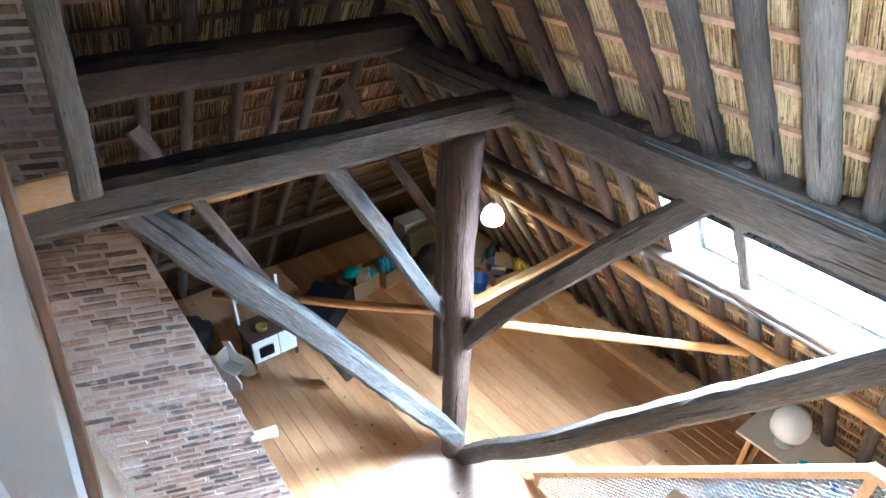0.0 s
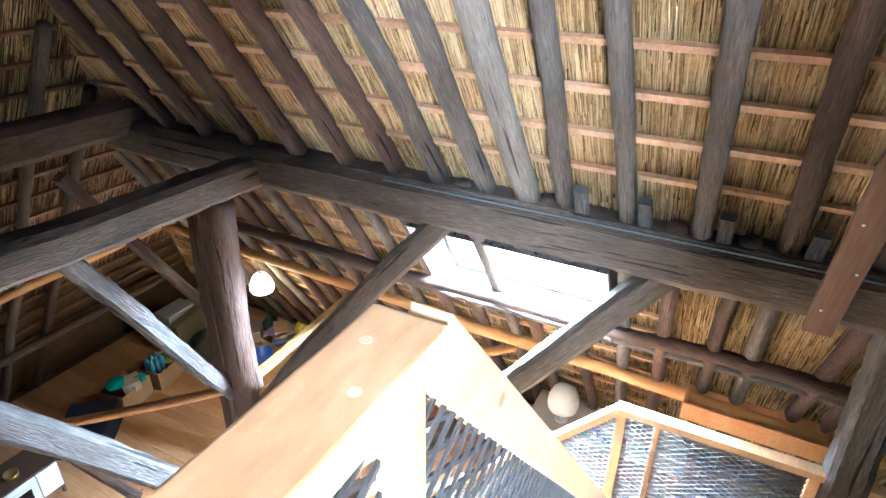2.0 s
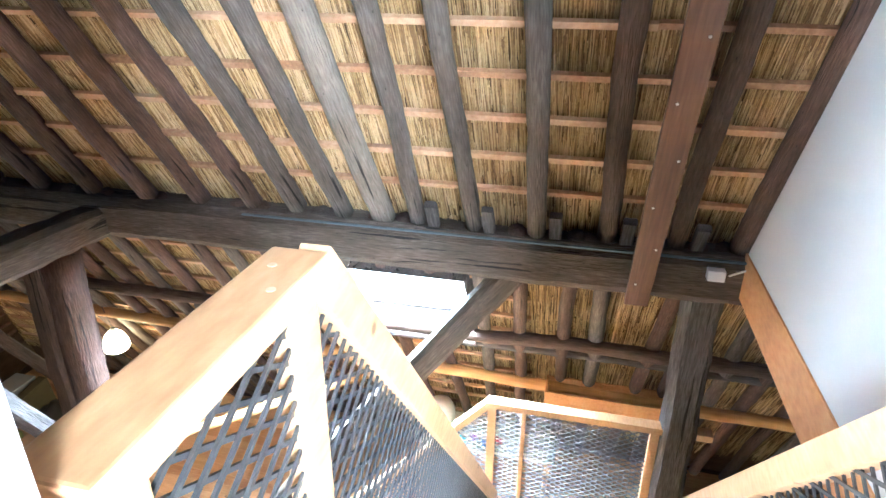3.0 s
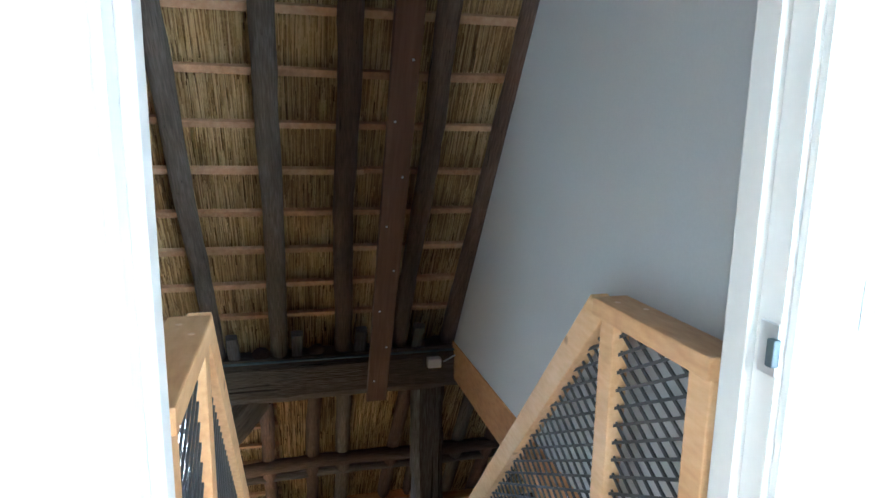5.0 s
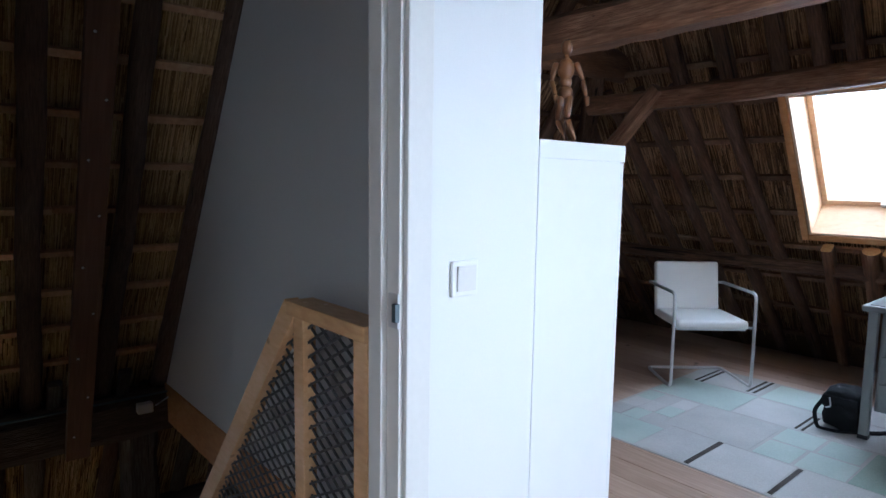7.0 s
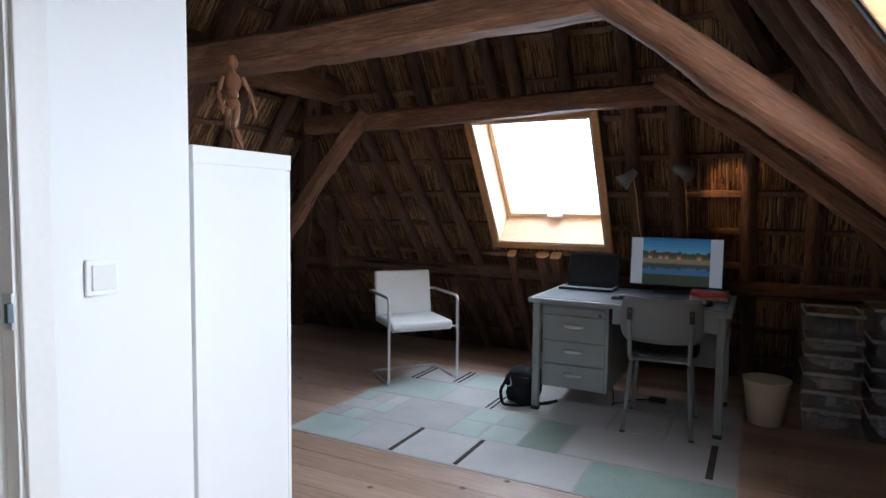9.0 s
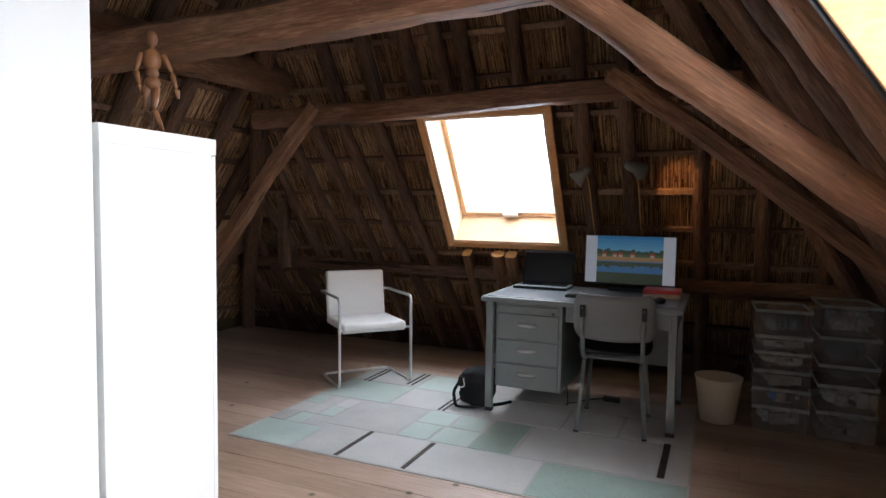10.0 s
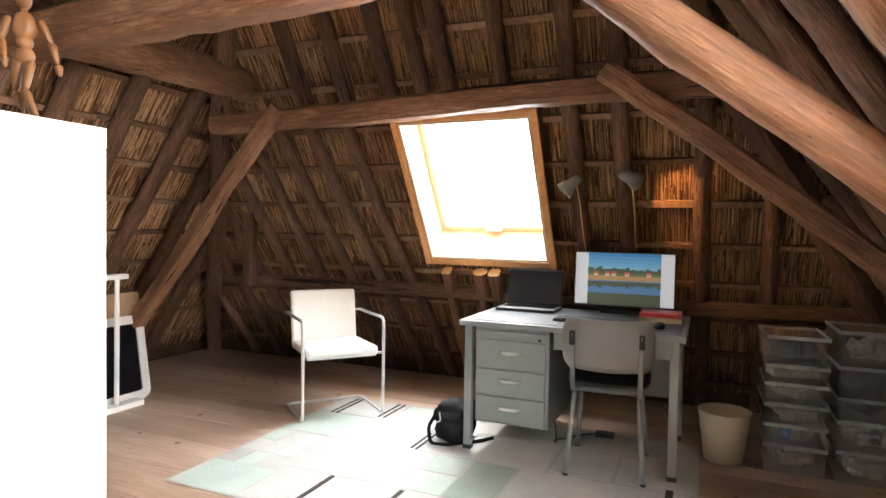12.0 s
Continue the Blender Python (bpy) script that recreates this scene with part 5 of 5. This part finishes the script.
part("clip", tube(bend([(0.05, -3.828, 0.2), (0.04, -3.822, 0.15), (0.065, -3.822, 0.14)], 0.01, 3), 0.004, 6), CHROME, bag)
ad = thing("power_adapter", "black power adapter with a thin cable on the floor", "adapter")
part("block", abox(-0.86, -0.75, -4.42, -4.37, 0.008, 0.04, 0.005), BLACK, ad)
part("cable", tube(bend([(-0.75, -4.4, 0.02), (-0.66, -4.36, 0.012), (-0.6, -4.25, 0.012), (-0.53, -4.2, 0.012), (-0.57, -4.12, 0.02), (-0.56, -4.1, 0.18)], 0.04, 4), 0.004, 6), BLACK, ad)

# ---- spotlights on the rafters ----
LAMP_GREY = mat("grey_lamp_enamel", tone((0.22, 0.225, 0.2), 0.06), 0.4, bump=0.0)
BULB = flat_mat("warm_bulb", (1.0, 0.62, 0.28), 0.5, 12.0)


def spotlight(base, aim, lit, label):
    s = thing("spotlight", label, "lamp", group="rafter spotlights")
    base, aim = Vector(base), Vector(aim).normalized()
    part("mount", lathe([(0, 0), (0.032, 0), (0.032, 0.02), (0, 0.024)], 16, look(base + Vector((0, 0.02, 0)), base + Vector((0, -1, -0.6)))), LAMP_GREY, s)
    part("arm", tube([base, base + Vector((0, 0.05, 0.01)), base + Vector((0, 0.075, 0.0))], 0.007, 8), LAMP_GREY, s)
    c = base + Vector((0, 0.08, -0.01))
    m = look(c, c - aim)
    sh = part("shade", lathe([(0.0, -0.05), (0.022, -0.048), (0.03, -0.02), (0.034, 0.015), (0.058, 0.075), (0.055, 0.075), (0.03, 0.012), (0.02, -0.03), (0.0, -0.035)], 24, m), LAMP_GREY, s, "grey enamelled shade", smooth=True)
    bm = bmesh.new()
    ball(bm, c + aim * 0.03, (0.018, 0.018, 0.018))
    part("bulb", bm, BULB if lit else WHITE_LACQUER, sh, smooth=True)
    part("cable", tube(bend([base + Vector((-0.01, 0.02, -0.02)), base + Vector((-0.03, 0.0, -0.12)), base + Vector((-0.03, -0.12, -0.3)), base + Vector((-0.035, -0.3, -0.52))], 0.05, 4), 0.004, 6), YELLOW_POLE, s)
    if lit:
        d = bpy.data.lights.new("spotlight_bulb", "SPOT")
        d.energy, d.color, d.spot_size, d.spot_blend, d.shadow_soft_size = 17.0, (1.0, 0.5, 0.18), radians(80), 0.5, 0.02
        new("spotlight_bulb", d).matrix_world = look(c + aim * 0.085, c + aim)


spotlight((-0.59, -4.39, 1.555), (0.7, 0.25, -0.7), False, "small grey enamelled spotlight, off, clipped to a rafter")
spotlight((-0.905, -4.38, 1.585), (-0.65, -0.5, -0.28), True, "small grey enamelled spotlight shining warm light on the reed")

# ---- frames leaning on the slope ----
pic = thing("leaning_board", "brown hardboard panel leaning against the roof slope", "panel")
bm = bmesh.new()
box(bm, -0.01, 0.0, -0.7, 0.0, 0.0, 0.76, pose(2.42, -3.2, 0.0, 0, 10), 0.002)
part("panel", bm, mat("hardboard", tone((0.42, 0.27, 0.15), 0.12), 0.7), pic)
wf = thing("picture_frame", "white round-cornered frame with dark glass leaning on the panel", "frame")
FM = pose(2.37, -3.24, 0.0, 0, 9)


def rounded(w, h, r, n=6):
    out = []
    for cx, cz, a0 in ((w / 2 - r, h / 2 - r, 0), (-w / 2 + r, h / 2 - r, 90), (-w / 2 + r, -h / 2 + r, 180), (w / 2 - r, -h / 2 + r, 270)):
        out += [(cx + r * math.cos(radians(a0 + 90 * i / n)), cz + r * math.sin(radians(a0 + 90 * i / n))) for i in range(n + 1)]
    return out


bm = bmesh.new()
outer, inner = rounded(0.62, 0.6, 0.07), rounded(0.5, 0.48, 0.02)
loops = [[bm.verts.new(FM @ Vector((x, -0.3 + a, 0.3 + b))) for a, b in lp] for x, lp in ((-0.025, outer), (0.0, outer), (0.0, inner), (-0.025, inner))]
for a, b in zip(loops, loops[1:] + loops[:1]):
    for i in range(len(a)):
        bm.faces.new((a[i], a[(i + 1) % len(a)], b[(i + 1) % len(a)], b[i]))
part("rim", bm, WHITE_LACQUER, wf)
bm = bmesh.new()
box(bm, -0.012, -0.006, -0.55, -0.05, 0.06, 0.54, FM)
part("glass", bm, SCREEN_BLACK, wf, "dark glass")
st = thing("clothes_rail", "white metal stand in front of the leaning frames", "stand")
part("upright", tube([(2.27, -3.5, 0.03), (2.29, -3.52, 0.88)], 0.016, 10), WHITE_LACQUER, st)
part("top_bar", abox(2.25, 2.31, -3.58, -3.0, 0.88, 0.915, 0.006), WHITE_LACQUER, st)
part("foot_bar", abox(2.22, 2.31, -3.68, -3.0, 0.0, 0.04, 0.006), WHITE_LACQUER, st)

# ---- things in the barn ----
CARD = mat("cardboard", tone((0.4, 0.27, 0.15), 0.15), 0.85, scale=(5, 5, 5), grain=(60, 60, 60), bump=0.1)
ENAMEL = flat_mat("lit_milk_glass", (1.0, 0.78, 0.42), 0.4, 5.0)
pl = thing("pendant_lamp", "lit white milk-glass pendant lamp on a thin cord", "lamp")
LP = Vector((4.45, 4.4, -2.2))
part("shade", lathe([(0.03, 0.12), (0.055, 0.11), (0.1, 0.06), (0.13, -0.02), (0.135, -0.07), (0.12, -0.1), (0.0, -0.1)], 24, Matrix.Translation(LP)), ENAMEL, pl, "glowing milk-glass shade", smooth=True)
part("cap", lathe([(0.0, 0.16), (0.025, 0.155), (0.032, 0.118), (0.0, 0.118)], 16, Matrix.Translation(LP)), WHITE_LACQUER, pl)
part("cord", tube([LP + Vector((0, 0, 0.155)), (4.4, 4.42, -1.75)], 0.004, 6), BLACK, pl)
pd = bpy.data.lights.new("pendant_bulb", "POINT")
pd.energy, pd.color, pd.shadow_soft_size = 6.0, (1.0, 0.7, 0.35), 0.1
new("pendant_bulb", pd).location = LP + Vector((0, 0, -0.22))


def open_box(name, label, x0, x1, y0, y1, h, material, rz=0.0):
    b = thing(name, label, "box", ((x0 + x1) / 2, (y0 + y1) / 2, BARN_Z), rz, group="boxes in the barn")
    w, d = (x1 - x0) / 2, (y1 - y0) / 2
    part("bottom", abox(-w, w, -d, d, 0.0, 0.006), material, b)
    for a in ((-w, w, -d, -d + 0.006), (-w, w, d - 0.006, d), (-w, -w + 0.006, -d + 0.006, d - 0.006), (w - 0.006, w, -d + 0.006, d - 0.006)):
        part("side", abox(*a, 0.006, h), material, b)
    return b


def lump(name, label, category, c, r, colour, blocky=False):
    bm = bmesh.new()
    if blocky:
        box(bm, -r[0], r[0], -r[1], r[1], -r[2], r[2], None, min(r) * 0.12)
    else:
        geo_ = bmesh.ops.create_icosphere(bm, subdivisions=3, radius=1.0)["verts"]
        for v in geo_:
            v.co = v.co + noise.noise_vector(v.co * 1.7 + Vector(c)) * 0.35
            v.co = Vector((v.co.x * r[0], v.co.y * r[1], v.co.z * r[2]))
    bmesh.ops.transform(bm, matrix=pose(*c, RND.uniform(-8, 8), RND.uniform(-8, 8), RND.uniform(0, 60)), verts=bm.verts[:])
    return solid(name, bm, mat(name + "_surface", tone(colour, 0.2), 0.6, scale=(8, 8, 8)), label, category, smooth=not blocky)


Z = BARN_Z
open_box("cardboard_box", "open cardboard box filled with toys and papers", 3.36, 3.84, 5.95, 6.3, 0.28, CARD, 12)
open_box("cardboard_box", "open cardboard box with bottles in it", 3.9, 4.45, 5.95, 6.3, 0.26, CARD, 8)
lump("toy", "turquoise plastic toy in the cardboard box", "toy", (3.5, 6.15, Z + 0.34), (0.14, 0.1, 0.05), (0.02, 0.35, 0.33))
lump("paper_stack", "crumpled pale papers in the cardboard box", "paper", (3.66, 6.08, Z + 0.26), (0.13, 0.1, 0.06), (0.6, 0.52, 0.4), True)
lump("toy", "small teal toy block in the box", "toy", (3.76, 6.02, Z + 0.3), (0.05, 0.05, 0.03), (0.05, 0.4, 0.5), True)
for i in range(6):
    solid("bottle", lathe([(0, 0), (0.035, 0), (0.035, 0.17), (0.014, 0.21), (0.014, 0.24), (0, 0.24)], 12, pose(3.98 + 0.075 * (i % 3), 6.08 + 0.09 * (i // 3), Z + 0.16)), flat_mat("blue_bottle", (0.12, 0.45, 0.7), 0.3), "light-blue plastic bottle in the cardboard box", "bottle", group="blue bottles", smooth=True)
lump("garden_bag", "olive-green bag in the cardboard box", "bag", (4.28, 6.1, Z + 0.24), (0.14, 0.12, 0.06), (0.2, 0.22, 0.06))
lump("carrying_case", "dark blue-black fabric carrying case on the barn floor", "case", (2.95, 5.95, Z + 0.13), (0.33, 0.28, 0.13), (0.012, 0.016, 0.028), True)
lump("sack", "dark bundle of cloth beside the boxes", "sack", (4.75, 5.9, Z + 0.22), (0.28, 0.24, 0.22), (0.03, 0.025, 0.022))
bx = thing("appliance_box", "pale grey appliance carton stacked at the back", "box")
part("carton", abox(4.55, 5.0, 6.35, 6.65, Z + 0.0, Z + 0.62, 0.01), mat("pale_carton", tone((0.42, 0.42, 0.42), 0.1), 0.7), bx)
lump("suitcase", "olive-brown suitcase leaning on the cartons", "suitcase", (4.75, 6.2, Z + 0.42), (0.26, 0.06, 0.2), (0.12, 0.1, 0.05), True)
open_box("cardboard_box", "cardboard box stacked with books", 5.2, 5.72, 4.98, 5.35, 0.2, CARD, -6)
for i in range(5):
    lump("book", "worn book lying in a pile on the cardboard box", "book", (5.35 + 0.06 * (i % 3), 5.15 + 0.05 * (i % 2), Z + 0.22 + 0.035 * i), (0.14, 0.1, 0.016), ((0.1, 0.12, 0.3), (0.4, 0.33, 0.12), (0.3, 0.28, 0.25), (0.15, 0.12, 0.3), (0.35, 0.25, 0.15))[i], True)
lump("yellow_bag", "crumpled bright yellow plastic bag", "bag", (5.78, 5.1, Z + 0.12), (0.12, 0.11, 0.12), (0.75, 0.55, 0.02))
solid("bucket", lathe([(0, 0), (0.1, 0), (0.13, 0.24), (0.126, 0.24), (0.097, 0.01), (0, 0.01)], 20, pose(4.98, 5.12, Z)), flat_mat("blue_plastic", (0.02, 0.09, 0.5), 0.35), "blue plastic bucket on the barn floor", "bucket", smooth=True)
solid("demijohn", lathe([(0, 0), (0.09, 0), (0.11, 0.05), (0.11, 0.17), (0.03, 0.26), (0.025, 0.32), (0, 0.32)], 16, pose(6.0 - 0.35, 5.6, Z)), flat_mat("green_glass", (0.03, 0.05, 0.04), 0.15), "dark glass bottle near the low roof", "bottle", smooth=True)
lump("carton", "flat pale carton behind the post", "box", (5.4, 5.75, Z + 0.08), (0.22, 0.16, 0.08), (0.36, 0.3, 0.22), True)
# toy kitchen
tk = thing("toy_kitchen", "white and dark wooden toy kitchen with a small oven door", "toy kitchen", (2.06, 5.66, Z), 0)
DARKW = mat("dark_stained_board", tone((0.07, 0.04, 0.025), 0.2), 0.5)
part("carcass", abox(-0.28, 0.28, -0.18, 0.2, 0.1, 0.46, 0.006), DARKW, tk)
part("worktop", abox(-0.3, 0.3, -0.2, 0.22, 0.46, 0.48, 0.004), DARKW, tk)
od = part("oven_door", abox(-0.27, 0.05, -0.2, -0.18, 0.13, 0.44, 0.006), WHITE_LACQUER, tk, "white oven door")
part("oven_window", abox(-0.2, -0.02, -0.204, -0.199, 0.19, 0.34), SCREEN_BLACK, od)
part("handle", tube([(-0.2, -0.215, 0.385), (-0.02, -0.215, 0.385)], 0.008, 8), CHROME, od)
part("cupboard_door", abox(0.06, 0.27, -0.2, -0.18, 0.13, 0.44, 0.006), WHITE_LACQUER, tk)
for x in (-0.27, 0.27):
    part("upright", abox(x - 0.015, x + 0.015, 0.17, 0.2, 0.48, 1.0, 0.003), WHITE_LACQUER, tk)
    for y in (-0.16, 0.18):
        part("leg", abox(x - 0.015, x + 0.015, y - 0.015, y + 0.015, 0.0, 0.1, 0.002), DARKW, tk)
part("shelf", abox(-0.27, 0.27, 0.1, 0.2, 0.86, 0.88, 0.003), WHITE_LACQUER, tk)
solid("toy_pan", lathe([(0, 0), (0.06, 0), (0.07, 0.06), (0.066, 0.06), (0.056, 0.006), (0, 0.006)], 16, pose(1.98, 5.6, Z + 0.48)), flat_mat("brass", (0.6, 0.42, 0.12), 0.3, 0, 1.0), "small brass toy pan on the toy kitchen", "pan", smooth=True)
# child's rocking seat
rk = thing("rocking_seat", "white plastic child's rocking seat on the barn floor", "toy seat", (1.5, 5.5, Z), 30)
for x in (-0.13, 0.13):
    bm = bmesh.new()
    prof = [(-0.25, 0.1), (-0.12, 0.0), (0.12, 0.0), (0.25, 0.1), (0.2, 0.2), (0.12, 0.36), (0.16, 0.46), (0.05, 0.5), (-0.02, 0.34), (-0.2, 0.3), (-0.26, 0.2)]
    a = [bm.verts.new((x - 0.012, p, q)) for p, q in prof]
    b = [bm.verts.new((x + 0.012, p, q)) for p, q in prof]
    bm.faces.new(a)
    bm.faces.new(b[::-1])
    for i in range(len(prof)):
        bm.faces.new((a[i], b[i], b[(i + 1) % len(prof)], a[(i + 1) % len(prof)]))
    part("side", bm, WHITE_LACQUER, rk)
part("seat", abox(-0.118, 0.118, -0.14, 0.1, 0.19, 0.21, 0.004), WHITE_LACQUER, rk)
part("back", abox(-0.118, 0.118, 0.1, 0.115, 0.19, 0.42, 0.004), WHITE_LACQUER, rk)
lump("dark_bundle", "dark bundle in the shadow behind the toys", "bundle", (1.2, 6.2, Z + 0.25), (0.4, 0.3, 0.25), (0.02, 0.018, 0.016))
# table under the barn window
tb = thing("table", "pale wooden table under the barn roof window", "table")
part("tabletop", abox(4.92, 5.5, -0.3, 1.32, -3.3, -3.27, 0.004), mat("pale_tabletop", tone((0.68, 0.6, 0.48), 0.06), 0.4, scale=(4, 1, 4), grain=(40, 6, 40)), tb)
for y in (1.22, -0.2):
    for x in (4.98, 5.42):
        stick("leg", (x + (0.1 if x < 5.2 else -0.02), y, -4.0), (x, y - 0.03, -3.3), 0.05, 0.05, tb, (0, 1, 0), YELLOW_POLE)
gl = thing("table_lamp", "white round-shaded lamp on the pale table", "lamp")
part("shade", lathe([(0.05, 0.34), (0.12, 0.3), (0.16, 0.2), (0.165, 0.12), (0.15, 0.06), (0.145, 0.06), (0.155, 0.12), (0.15, 0.2), (0.11, 0.29), (0.045, 0.33)], 24, pose(5.13, 0.98, -3.17)), WHITE_LACQUER, gl, smooth=True)
part("stem", tube([(5.13, 0.98, -3.26), (5.13, 0.98, -2.86)], 0.012, 8), WHITE_LACQUER, gl)
part("foot", lathe([(0, 0), (0.07, 0), (0.07, 0.012), (0, 0.015)], 16, pose(5.13, 0.98, -3.27)), WHITE_LACQUER, gl)
for i, col in enumerate(((0.1, 0.45, 0.5), (0.3, 0.1, 0.3), (0.05, 0.1, 0.35), (0.5, 0.05, 0.05), (0.6, 0.55, 0.5), (0.05, 0.05, 0.08))):
    lump("toy_block", "small coloured toy on the pale table", "toy", (5.02 + 0.07 * (i % 2), 0.72 - 0.13 * i, -3.245), (0.045, 0.03, 0.024), col, True)
# planks along the low roof, hanging tray, pale platform
for i in range(7):
    x, zz = 5.5 + 0.13 * (i % 3), Z + 0.013 + 0.028 * (i // 3)
    solid("loose_plank", abox(x, x + 0.12, 1.9 + RND.uniform(-0.2, 0.2), 4.4 + RND.uniform(-0.2, 0.2), zz - 0.013, zz + 0.013, 0.003), PINE, "loose pine plank stacked along the low roof", "plank", group="loose planks")
tr = thing("hanging_tray", "reddish wooden box hung under the low roof pole", "tray")
part("front", abox(4.36, 4.385, -1.2, -0.15, -2.13, -1.97, 0.004), PINE_TRIM, tr)
part("back", abox(4.6, 4.62, -1.2, -0.15, -2.13, -1.97, 0.004), PINE_TRIM, tr)
part("bottom", abox(4.385, 4.6, -1.2, -0.15, -2.13, -2.115, 0.003), PINE, tr)
for y in (-1.2, -0.175):
    part("end", abox(4.385, 4.6, y, y + 0.025, -2.115, -1.97, 0.003), PINE_TRIM, tr)
plat = solid("pale_platform", abox(0.6, 3.03, 0.2, 3.4, Z + 0.001, Z + 0.03, 0.003), FLOOR_ROOM, "pale boarded step around the foot of the post", "platform", "structure")

# ---- chimney of old bricks ----
CP, CD = Vector((0.7, 3.35, 0)), Vector((0.933, -0.36, 0))
CN = Vector((-0.36, -0.933, 0))


def chim(a, z, n=0.0):
    return CP + CD * a + CN * n + Vector((0, 0, z))


def right_edge(z):
    return -0.212 * (z + 0.6) if z < -0.6 else -0.12 * (z + 0.6)


def left_edge(z):
    return -0.68 + 0.065 * max(0.0, -1.6 - z)


chimney = thing("chimney", "tapering old brick chimney breast with lime-washed mortar", "chimney", kind="structure")
bm = bmesh.new()
levels = [Z, -1.6, -0.6, 3.2]
lo = [[bm.verts.new(chim(a, z, n)) for a, n in ((left_edge(z), 0), (right_edge(z), 0), (right_edge(z) - 0.45, -0.9), (left_edge(z), -0.9))] for z in levels]
for r0, r1 in zip(lo, lo[1:]):
    for i in range(4):
        bm.faces.new((r0[i], r0[(i + 1) % 4], r1[(i + 1) % 4], r1[i]))
bm.faces.new(lo[0][::-1])
bm.faces.new(lo[-1])
part("core", bm, MORTAR, chimney, "pale crumbling lime mortar")
rb = random.Random(11)
z, row = Z + 0.02, 0
while z < 0.9:
    end = right_edge(z) - 0.004
    a = -0.93 + (0.1 if row % 2 else 0.0) + rb.uniform(-0.02, 0.02)
    while a < end - 0.03:
        w = min(rb.uniform(0.15, 0.215), end - a)
        if a > left_edge(z) - 0.01 and w > 0.04:
            hgt = rb.uniform(0.036, 0.046)
            n1 = rb.uniform(0.001, 0.011)
            bm = bmesh.new()
            j = [rb.uniform(-0.005, 0.005) for _ in range(8)]
            zb = z + 0.014 * noise.noise((a * 3.0, z * 1.3, 0.5))
            c0 = [(a + j[0], zb + j[1]), (a + w + j[2], zb + j[3]), (a + w + j[4], zb + hgt + j[5]), (a + j[6], zb + hgt + j[7])]
            cx, cz = a + w / 2, zb + hgt / 2
            back = [bm.verts.new(chim(p, q, -0.01)) for p, q in c0]
            face = [bm.verts.new(chim(cx + (p - cx) * 0.95, cz + (q - cz) * 0.82, n1)) for p, q in c0]
            bm.faces.new(face)
            for i in range(4):
                bm.faces.new((back[i], back[(i + 1) % 4], face[(i + 1) % 4], face[i]))
            part("brick", bm, BRICK, chimney)
        a += w + rb.uniform(0.008, 0.02)
    z += 0.058
    row += 1
bm = bmesh.new()
ring = [[bm.verts.new(chim(a, z, n)) for a, n in ((-1.7, -0.02), (left_edge(z) + 0.004, -0.02), (left_edge(z) + 0.004, -0.14), (-1.7, -0.14))] for z in (Z, -1.6, -0.9)]
for r0, r1 in zip(ring, ring[1:]):
    for i in range(4):
        bm.faces.new((r0[i], r0[(i + 1) % 4], r1[(i + 1) % 4], r1[i]))
bm.faces.new(ring[0][::-1])
bm.faces.new(ring[-1])
wall_piece("wall_barn", bm, WHITE_WALL, "white plastered wall beside the brick chimney")
solid("pipe_stub", timber(chim(0.33, -2.42, -0.02), chim(0.53, -2.4, -0.02), 0.085, 0.085, round_=True, wobble=0.004), WHITE_LACQUER, "white pipe stub at the side of the chimney", "pipe", smooth=True)

# ---- boards of the floors ----
def boards(parent, x0, x1, y0, y1, z, width, along, rnd, material, pieces):
    meshes = []
    n = int(((y1 - y0) if along == "x" else (x1 - x0)) / width)
    for i in range(n):
        lo, hi = (x0, x1) if along == "x" else (y0, y1)
        cuts = [lo] + sorted(rnd.uniform(lo + 0.5, hi - 0.5) for _ in range(pieces - 1)) + [hi]
        base = (y0 if along == "x" else x0) + i * width
        for a, b in zip(cuts, cuts[1:]):
            if b - a < 0.05:
                continue
            g = 0.0016
            t = rnd.uniform(-0.0008, 0.0008)
            bm = abox(a + g, b - g, base + g, base + width - g, z - 0.022, z + t) if along == "x" else abox(base + g, base + width - g, a + g, b - g, z - 0.022, z + t)
            part("board", bm, material, parent)


boards(floor_room, WEST, 3.3, SOUTH, -1.3, 0.0, 0.165, "x", RND, FLOOR_ROOM, 2)
boards(floor_entry, WEST, 0.1, -1.3, 1.95, 0.0, 0.165, "x", RND, FLOOR_ROOM, 2)
boards(floor_barn, -1.0, 6.1, -3.5, 7.4, BARN_Z, 0.14, "y", RND, FLOOR_BARN, 3)
